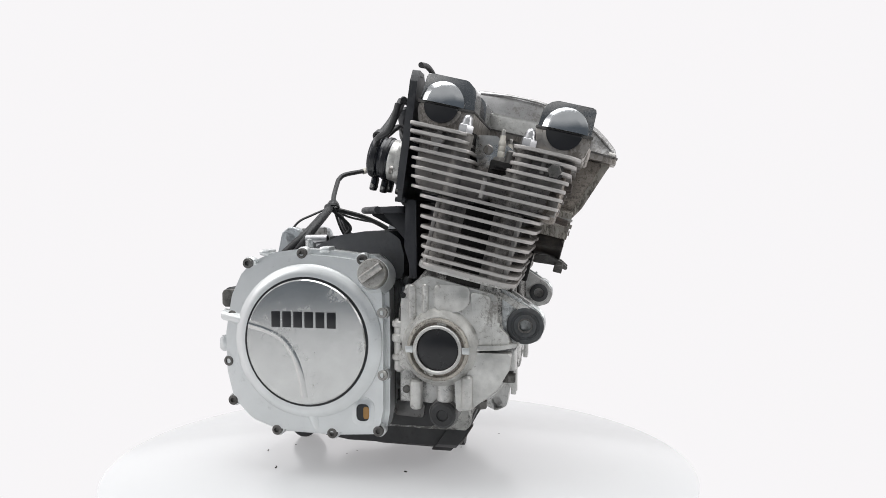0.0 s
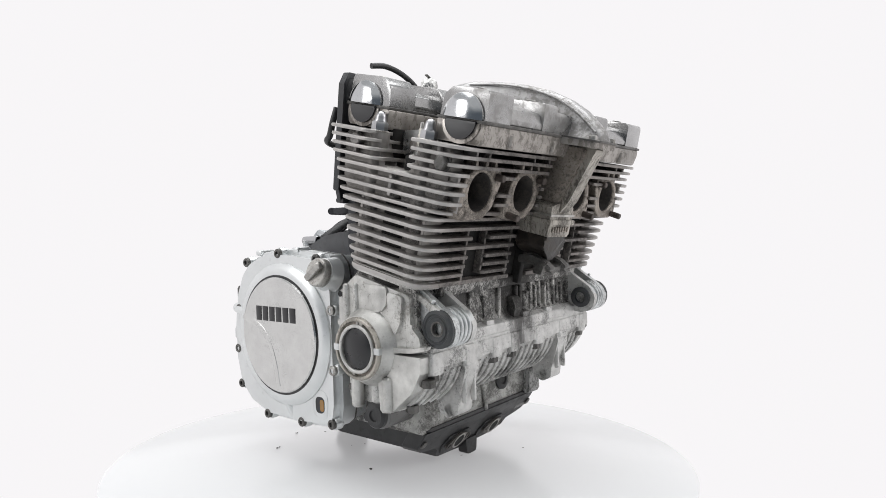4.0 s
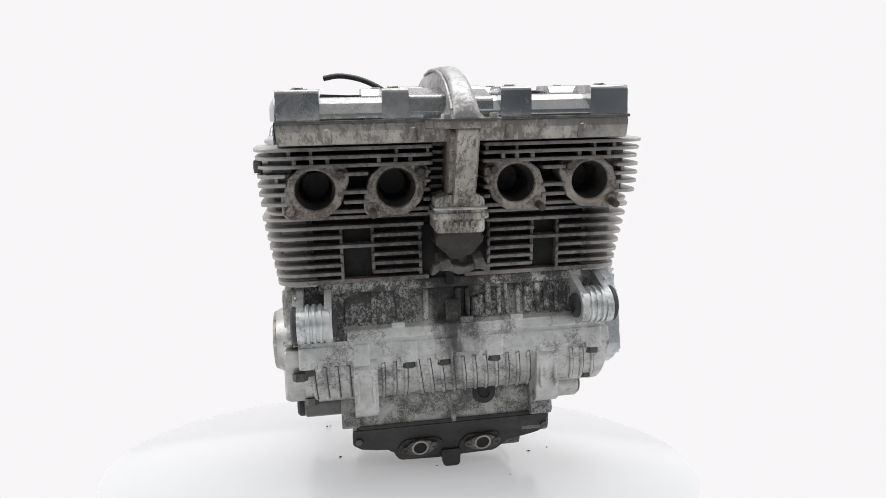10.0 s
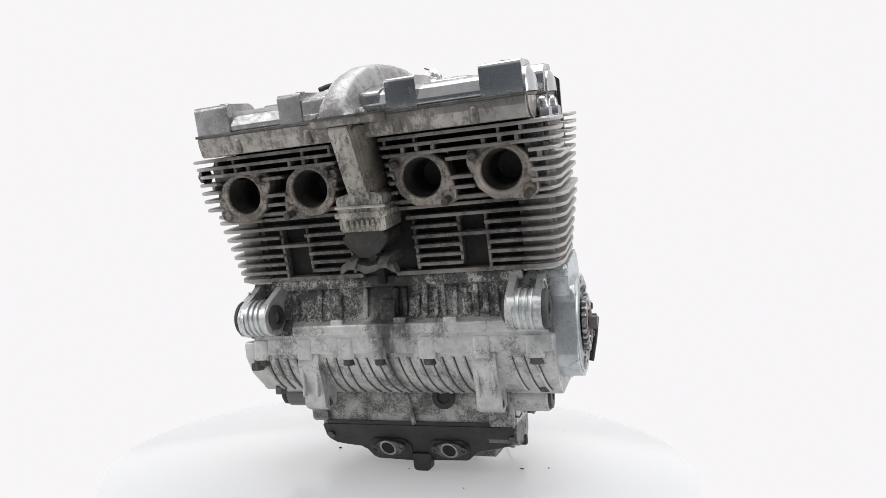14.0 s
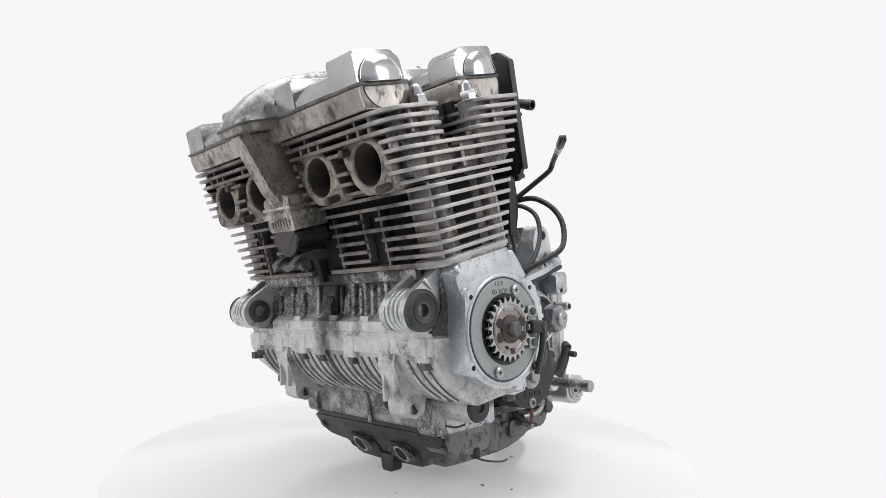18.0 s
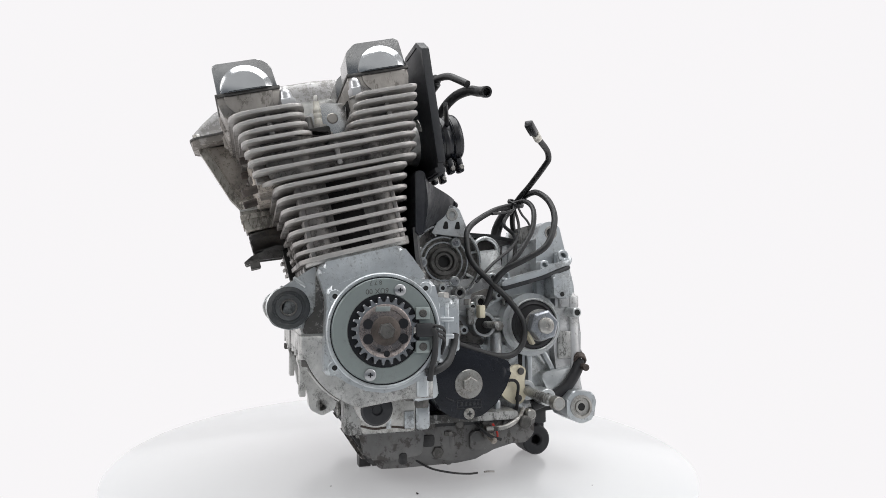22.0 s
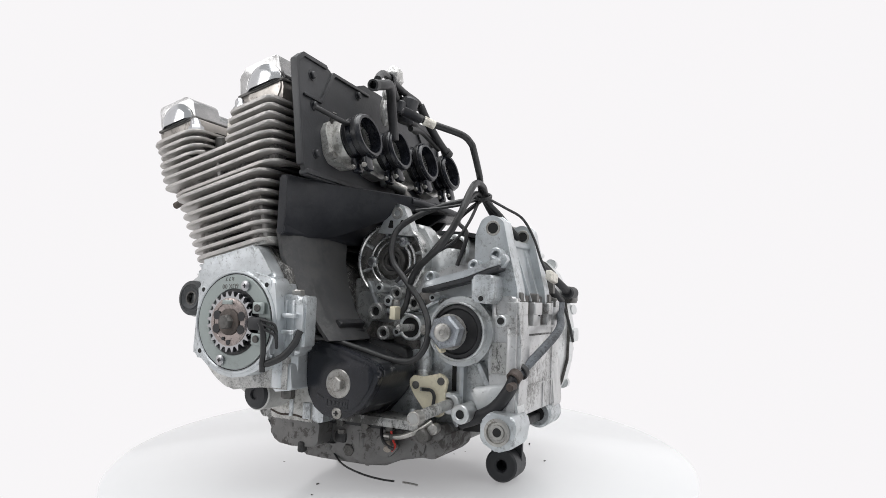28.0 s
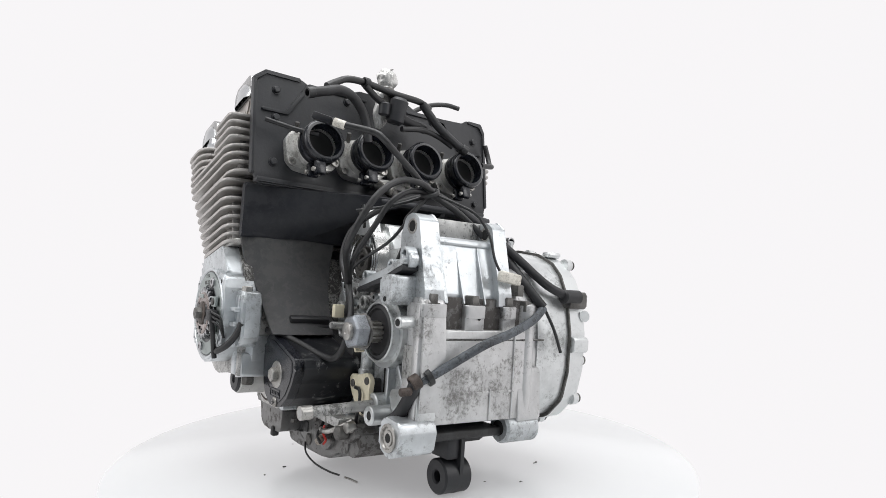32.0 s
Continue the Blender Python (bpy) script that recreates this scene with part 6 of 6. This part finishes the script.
# rubber flap under the plate: shelf, box and apron
FL = part("mud_flap", prism(fillet([(-45, 357), (-34, 356), (-34, 290), (-38, 287), (-45, 288)], 3), "x", -70, 195, 2.5, 3), FLAP, ENGINE, "dusty black rubber flap behind the cylinders")


def skirt():
    """The flap's curved outer face: it swings back from the left end to the tip of the shelf."""
    top = smooth_path([(195, -36, 356), (140, -14, 354), (84, 22, 352), (40, 46, 351), (14, 51, 350)], 6)
    low = smooth_path([(195, -37, 289), (150, -35, 288), (108, -24, 294), (62, 16, 318), (14, 49, 341)], 6)
    bm = bmesh.new()
    rows = []
    for p, q in zip(top, low):
        out = [p.lerp(q, k / 6) + Vector((0.2, 1, -0.3)) * (5 * math.sin(math.pi * k / 6)) for k in range(7)]
        rows.append([bm.verts.new(v) for v in out] + [bm.verts.new(v + Vector((-2, -4, 2))) for v in out[::-1]])
    n = len(rows[0])
    for a, b in zip(rows, rows[1:]):
        for k in range(n):
            bm.faces.new((a[k], a[(k + 1) % n], b[(k + 1) % n], b[k]))
    bm.faces.new(rows[0][::-1])
    bm.faces.new(rows[-1])
    return bm


part("flap_skirt", skirt(), FLAP, FL)
curve = [(-44, 292), (-40, 262), (-30, 232), (-16, 204), (2, 178), (12, 166)]


def apron():
    """The hanging sheet: as wide as the flap at its top, drawn in and bowed towards its foot."""
    edge = [(62, 193), (68, 188), (74, 177), (78, 169), (80, 164), (82, 162)]
    bm = bmesh.new()
    rows = []
    for (y, z), (x0, x1) in zip(curve, edge):
        out = [Vector((x0 + (x1 - x0) * k / 8, y + 5 + 3.5 * math.sin(math.pi * k / 8) - (5 if k == 8 else 0), z + (2.5 if z < 280 else 4))) for k in range(9)]
        rows.append([bm.verts.new(v) for v in out] + [bm.verts.new(v + Vector((0, -4, -1.5))) for v in out[::-1]])
    n = len(rows[0])
    for a, b in zip(rows, rows[1:]):
        for k in range(n):
            bm.faces.new((a[k], b[k], b[(k + 1) % n], a[(k + 1) % n])).smooth = True
    bm.faces.new(rows[0])
    bm.faces.new(rows[-1][::-1])
    return bm


part("apron", apron(), APRON, FL, "dusty hanging rubber sheet in a lightened colour")
for k in range(3):
    part("apron_rib", box(112, 8 - 7 * k, 177 + 8 * k, 52, 7, 4.5, 1.5), RUBBER, FL)
part("apron_foot", box(112, 2, 180, 54, 10, 24, 2.5, None, Matrix.Rotation(radians(-30), 4, "X")), RUBBER, FL)
part("flap_panel", prism(fillet([(-46, 357), (-33, 357), (-31, 300), (-42, 262), (-46, 262)], 3), "x", -180, -66, 2, 2), FLAP, FL)
part("apron", prism([(-44, 292), (-42, 262), (-36, 262), (-36, 292)], "x", -178, 20, 1.2), FLAP, FL)
part("shelf", prism(fillet([(84, -30), (66, 30), (20, 50), (-80, 50), (-176, 2), (-176, -30)], 10), "z", 341, 349, 2.5), FLAP, FL)
for x in (-60, -150):
    e = 2 if x < -100 else 46
    part("gusset", prism(fillet([(-26, 344), (e, 345), (e, 339), (-36, 296)], 4), "x", x - 4, x + 4, 2), FLAP, FL)
part("shelf_lip", tube([(40, 44, 346), (20, 51, 345), (-80, 51, 345), (-176, 3, 345)], 4.5, 10, 4), FLAP, FL)

# intake stubs with rubber rings
for i, x in enumerate((117, 41, -41, -117)):
    c = Vector((x, 84, 199))
    st = part("intake_stub", lathe([(20, 0), (26, 20), (25, 34), (26.5, 40), (26.5, 50), (25, 52), (25, 62), (21, 62), (21, 0), (20, 0)], c, (0, 1, 0), 40), ALU_SIDE, HEAD, "silver intake stub with a black rubber ring", CY)
    rg = part("rubber_ring", lathe([(24.5, 50), (26.6, 50), (27.4, 52), (27.4, 58), (26.4, 60), (26.4, 63), (28.2, 65), (28.2, 73), (27.4, 75.5), (25.6, 77), (22.6, 76.6), (22, 74), (22, 67), (21, 65), (21, 60), (23, 56), (24.5, 50)], c, (0, 1, 0), 48), GLOSS_BLACK, st, "black rubber carburettor joint", CY)
    part("clamp", ring(c + Vector((0, 66, 0)), (0, 1, 0), 28.9, 27.9, 6, 0.4, 48), INK, rg, m=CY)
    part("clamp", ring(c + Vector((0, 53, 0)), (0, 1, 0), 28.2, 27.1, 5, 0.4, 48), INK, rg, m=CY)
    for q, u in ((0, 153), (4, 140)):
        part("clamp_lug", box(x + 6 + q, u, 163, 15, 8, 18, 2.5), GLOSS_BLACK, rg, m=CY)
        part("clamp_screw", cyl((x - 4 + q, u, 160), (x + 17 + q, u, 160), 3, bev=0.8, seg=14), STEEL, rg, m=CY)
    part("bore", lathe([(21.9, 0), (21.9, 50), (18, 46), (0, 40)], c + Vector((0, 6, 0)), (0, 1, 0), 32), HOLE_SHADE, st, m=CY)
    part("stub_flange", prism(fillet([(x - 36, 188), (x - 30, 176), (x, 168), (x + 26, 172), (x + 36, 182), (x + 38, 210), (x + 30, 222), (x, 230), (x - 30, 220)], 10), "y", 108, 122, 1.5), ALU_SIDE, st, m=CY)
    for q, w in ((-31, 186), (31, 178)):
        part("flange_screw", lathe([(5.5, 0), (5.5, 5), (3, 5.2), (2.6, 3), (0, 3)], (x + q, 121, w), (0, 1, 0), 18), STEEL, st, m=CY)
    part("vacuum_nipple", cyl((x + 22, 120, 222), (x + 24, 130, 232), 3, bev=0.5, seg=12), BOLT, st, m=CY)
part("stub_bridge", box(0, 116, 170, 56, 10, 14, 3), ALU_SIDE, HEAD, m=CY)
part("drain_fitting", cyl((24, 122, 166), (8, 140, 152), 7, bev=1.5), STEEL, HEAD, m=CY)
part("drain_fitting", cyl((8, 128, 160), (-4, 134, 142), 8, bev=2), BOLT, HEAD, m=CY)

# air valve with foil on top, and its hoses
VALVE = part("air_valve", cyl((14, -8, 488), (14, -8, 514), 13, bev=3), BOLT, ENGINE, "dark air valve wrapped in crumpled foil")
for size, centre, seed, words in (((14, 11, 13), (15, -6, 527), 0, "crumpled silver foil"), ((14, 12, 18), (15, -9, 503), 3, ""), ((10, 9, 22), (19, -12, 480), 5, "")):
    bm = bmesh.new()
    bmesh.ops.create_icosphere(bm, subdivisions=4, radius=1.0)
    for v in bm.verts:
        n1, n2 = noise.noise(v.co * 1.7 + Vector((seed, 1, 2))), noise.noise(Vector((v.co.x * 5, v.co.y * 5, v.co.z * 2.2)) + Vector((2, seed, 0)))
        d = 1 + 0.22 * n1 - 0.22 * abs(n2) + 0.1
        v.co = Vector((centre[0] + v.co.x * size[0] * d, centre[1] + v.co.y * size[1] * d, centre[2] + v.co.z * size[2] * d))
    part("foil", bm, FOIL, VALVE, words, sharp=32)
part("foil_tip", box(12, -8, 541, 13, 5, 1.6, 0.6, None, Matrix.Rotation(radians(24), 4, "Y")), BOLT, VALVE)
part("valve_neck", cyl((8, 8, 462), (4, 15, 498), 13, bev=4), BLACK, VALVE)
part("valve_cap", cyl((26, 10, 470), (26, 12, 488), 8, bev=2), BLACK, VALVE)
H = part("vacuum_hose", tube([(151, 51, 466), (132, 50, 472), (112, 45, 479), (88, 34, 478), (68, 24, 466), (58, 21, 448), (54, 22, 425)], 6.2, 14), RUBBER, ENGINE, "thick black rubber elbow hose")
part("hose_end", ring((150, 51, 466), (1, 0.1, -0.3), 7, 4.4, 9, 0.4, 20), HOSE, H)
HB = part("vacuum_hose", tube([(127, 38, 482), (110, 30, 493), (90, 23, 503), (58, 14, 507), (12, 9, 504), (-33, 6, 503), (-56, 0, 498)], 4.6, 12), HOSE, ENGINE, "grey-black vacuum hose over the foil valve")
part("hose_band", ring((64, 16, 507), (-1, -0.2, 0), 7, 4.4, 9, 0.8, 20), RUBBER, HB)
part("vacuum_hose", tube([(62, 18, 502), (46, 13, 494), (31, 9, 488), (4, 2, 480)], 4.6, 12), HOSE, ENGINE, "short black vacuum hose")
HE = part("vacuum_hose", tube([(-38, 8, 500), (-52, 11, 484), (-66, 14, 470), (-92, 18, 452), (-108, 21, 444)], 6.0, 12), RUBBER, ENGINE, "thick black hose")
part("hose_end", ring((-104, 20, 446), (-0.85, 0.15, -0.45), 7.4, 4, 10, 0.5, 20), HOSE, HE)
part("vacuum_hose", tube([(-2, 14, 456), (-40, 10, 462), (-70, 8, 458), (-92, 14, 446)], 4, 12), HOSE, ENGINE, "thin black vacuum hose")
part("vacuum_hose", tube([(0, 8, 474), (-24, 2, 470), (-52, -4, 468)], 7, 12), RUBBER, ENGINE, "thick black hose")
part("valve_strap", box(4, 14, 478, 5, 3, 34, 1), RUBBER, VALVE)
part("vacuum_hose", tube([(186, -8, 436), (150, 4, 428), (122, 14, 424)], 3, 10), HOSE, ENGINE, "thin black vacuum hose")
part("breather_hose", tube([(-142, -44, 525), (-120, -48, 527), (-92, -50, 521), (-66, -50, 508), (-50, -44, 494)], 3.6, 12), HOSE, ENGINE, "free end of a black breather hose")
part("breather_hose", tube([(-186, -26, 470), (-190, -22, 452), (-188, -14, 438), (-180, 0, 432), (-150, 12, 428)], 4, 12), HOSE, ENGINE, "black breather hose")

# wiring: main lead with connector, looms over the gearbox
W = part("wire_lead", tube([(154, 113, 420), (140, 126, 415), (116, 148, 408), (106, 155, 400), (98, 155, 394), (62, 148, 372), (28, 140, 351), (-10, 150, 330), (-40, 168, 300)], 3.9, 12, 6), HOSE, ENGINE, "grey-black sheathed wire lead")
part("connector", box(161, 107, 422, 24, 10, 8.5, 1.5, None, Matrix.Rotation(radians(-41), 4, "Z") @ Matrix.Rotation(radians(-17), 4, "Y")), INK, W, "black plug connector")
part("connector_tape", ring((141, 125, 414.5), (0.72, -0.6, 0.28), 5.0, 3.6, 14, 0.6, 20), CERAMIC, W)
part("wire_tie", ring((28, 139, 349), (0.4, 0.2, 0.8), 12, 9, 5, 0.8, 24), HOSE, W)
part("wire_loom", tube([(28, 139, 350), (60, 92, 334), (80, 54, 310), (90, 47, 286), (95, 52, 264), (98, 72, 242), (104, 99, 214), (112, 113, 187), (116, 110, 163), (118, 95, 149), (122, 70, 149), (135, 33, 160), (150, 5, 169), (162, -10, 172)], 3.8, 10), HOSE, ENGINE, "long black wire loom looping past the output shaft")
part("wire_loom", tube([(28, 137, 351), (58, 142, 350), (84, 142, 334), (98, 133, 306), (106, 112, 276), (105, 94, 256), (98, 80, 240), (93, 72, 214), (90, 61, 197)], 3.4, 10), HOSE, ENGINE, "looped black wire loom")
part("wire_loom", tube([(28, 143, 353), (50, 148, 360), (78, 151, 359), (106, 155, 342), (124, 153, 316), (132, 138, 284), (122, 114, 267), (108, 92, 254), (98, 78, 236)], 4.0, 10), HOSE, ENGINE, "looped black wire loom")
part("wire_loom", tube([(28, 139, 348), (45, 115, 320), (50, 129, 301), (60, 122, 262)], 2.6, 10), HOSE, ENGINE, "black wire loom")
part("thin_wire", tube([(28, 137, 350), (55, 125, 338), (75, 104, 331), (95, 80, 326)], 1.8, 8), HOSE, ENGINE, "thin black wire")
part("thin_wire", tube([(28, 136, 350), (55, 133, 315), (70, 119, 289), (88, 83, 263), (95, 57, 239)], 2, 8), HOSE, ENGINE, "thin black wire")
part("rubber_strip", prism(fillet([(66, 311), (110, 309), (148, 302), (148, 297), (110, 303), (70, 305)], 2), "x", -40, 10, 1), RUBBER, ENGINE, "black rubber strip over the alternator tunnel")
part("yellow_plug", box(100, 61, 202, 14, 8, 16, 1.5), CREAM, ENGINE, "small yellowed wire plug")
LW = part("thin_wire", tube([(26, 142, 351), (2, 160, 340), (-14, 178, 328), (-26, 190, 304), (-28, 200, 276), (-34, 207, 258)], 1.7, 8), HOSE, ENGINE, "thin black wire to a white plug")
part("white_plug", box(-44, 210, 255, 32, 9, 13, 2.5, None, Matrix.Rotation(radians(-8), 4, "Y")), CERAMIC, LW, "small white plug")
PIP = part("drain_hose", tube([(26, 141, 351), (-14, 136, 338), (-58, 140, 314), (-82, 160, 280), (-92, 190, 246), (-106, 206, 222)], 6, 12), RUBBER, ENGINE, "black drain hose down the rear")
part("drain_hose", tube([(-16, 138, 338), (-62, 146, 312), (-92, 172, 280), (-118, 198, 250), (-152, 206, 236)], 5.5, 12), RUBBER, ENGINE, "black hose to the clutch side")
part("hose_boot", cyl((-140, 205, 237), (-170, 205, 237), 9, bev=2), RUBBER, PIP)
SL = part("cable_sleeve", tube([(-106, 206, 221), (-84, 211, 206), (-40, 224, 192), (4, 227, 178), (52, 212, 148), (72, 208, 138)], 5.2, 12), SLEEVE, ENGINE, "grey-black cable sleeve across the rear case")
part("sleeve_tail", tube([(78, 207, 136), (80, 200, 120), (80, 184, 100), (76, 160, 86), (72, 140, 78)], 7.5, 12), RUBBER, SL)
part("sleeve_clip", ring((74, 208, 140), (0.8, -0.2, -0.5), 8.5, 5, 11, 1.2, 20), RUST, SL, "rusty clip round the sleeve")
part("clip_screw", cyl((84, 208, 128), (97, 207, 127), 4.5, bev=1, seg=16), RUST, SL)
part("sleeve_strap", ring((60, 209, 144), (0.8, -0.2, -0.5), 10, 7, 7, 0.8, 20), HOSE, SL)
part("wire_end", tube([(-106, 208, 221), (-118, 214, 196), (-128, 218, 168)], 2, 8), HOSE, SL)
part("bottom_wire", tube([(88, -30, 30), (98, -6, 16), (98, 22, 8), (90, 46, 3), (82, 60, 1)], 1.2, 10), HOSE, ENGINE, "loose black wire that trails on the table")
part("wire_tip", tube([(80, 70, 1), (76, 76, 0), (71, 86, -2)], 1.2, 8), STEEL, ENGINE)

# ---- grit on the turntable ----
def on_table(x, y, z=0.0):
    """Engine millimetres to the table's own space, in millimetres."""
    w = STAND @ Vector((x * 0.001, y * 0.001, z * 0.001))
    return w.x * 1000, w.y * 1000


random.seed(11)
for (x, y), r in (((-149, -24), 3.0), ((-167, 146), 2.4), ((118, -24), 2.6), ((150, -10), 1.6), ((-100, 190), 1.4)):
    px, py = on_table(x, y)
    bm = bmesh.new()
    for k in range(3):
        g = bmesh.ops.create_icosphere(bm, subdivisions=1, radius=r * random.uniform(0.35, 0.7))["verts"]
        bmesh.ops.transform(bm, verts=g, matrix=Matrix.Translation((px + random.uniform(-r, r) * 1.2, py + random.uniform(-r, r), r * 0.3)) @ Matrix.Diagonal((1.3, 1, 0.6, 1)))
    part("grit", bm, GRIT, TABLE, "speck of dark grit")
for k in range(6):  # small oil spots and smears
    a, b = random.uniform(-150, 170), random.choice((random.uniform(-150, -60), random.uniform(60, 190)))
    px, py = on_table(a, b)
    r = random.uniform(0.6, 1.2)
    bm = lathe([(r, 0), (r * 0.7, 0.25), (0, 0.3)], (0, 0, 0), (0, 0, 1), 12)
    bm.transform(Matrix.Translation((px, py, 0)) @ Matrix.Rotation(random.uniform(0, 3), 4, "Z") @ Matrix.Diagonal((random.uniform(1, 4), 1, 1, 1)))
    part("oil_spot", bm, GRIT, TABLE)


# ---- movement: table and engine turn together ----
def motions():
    for ob, base in ((ENGINE, STAND), (TABLE, Matrix())):
        walk(ob, [(t, Matrix.Rotation(radians(a), 4, "Z") @ base) for t, a in TURN])


motions()
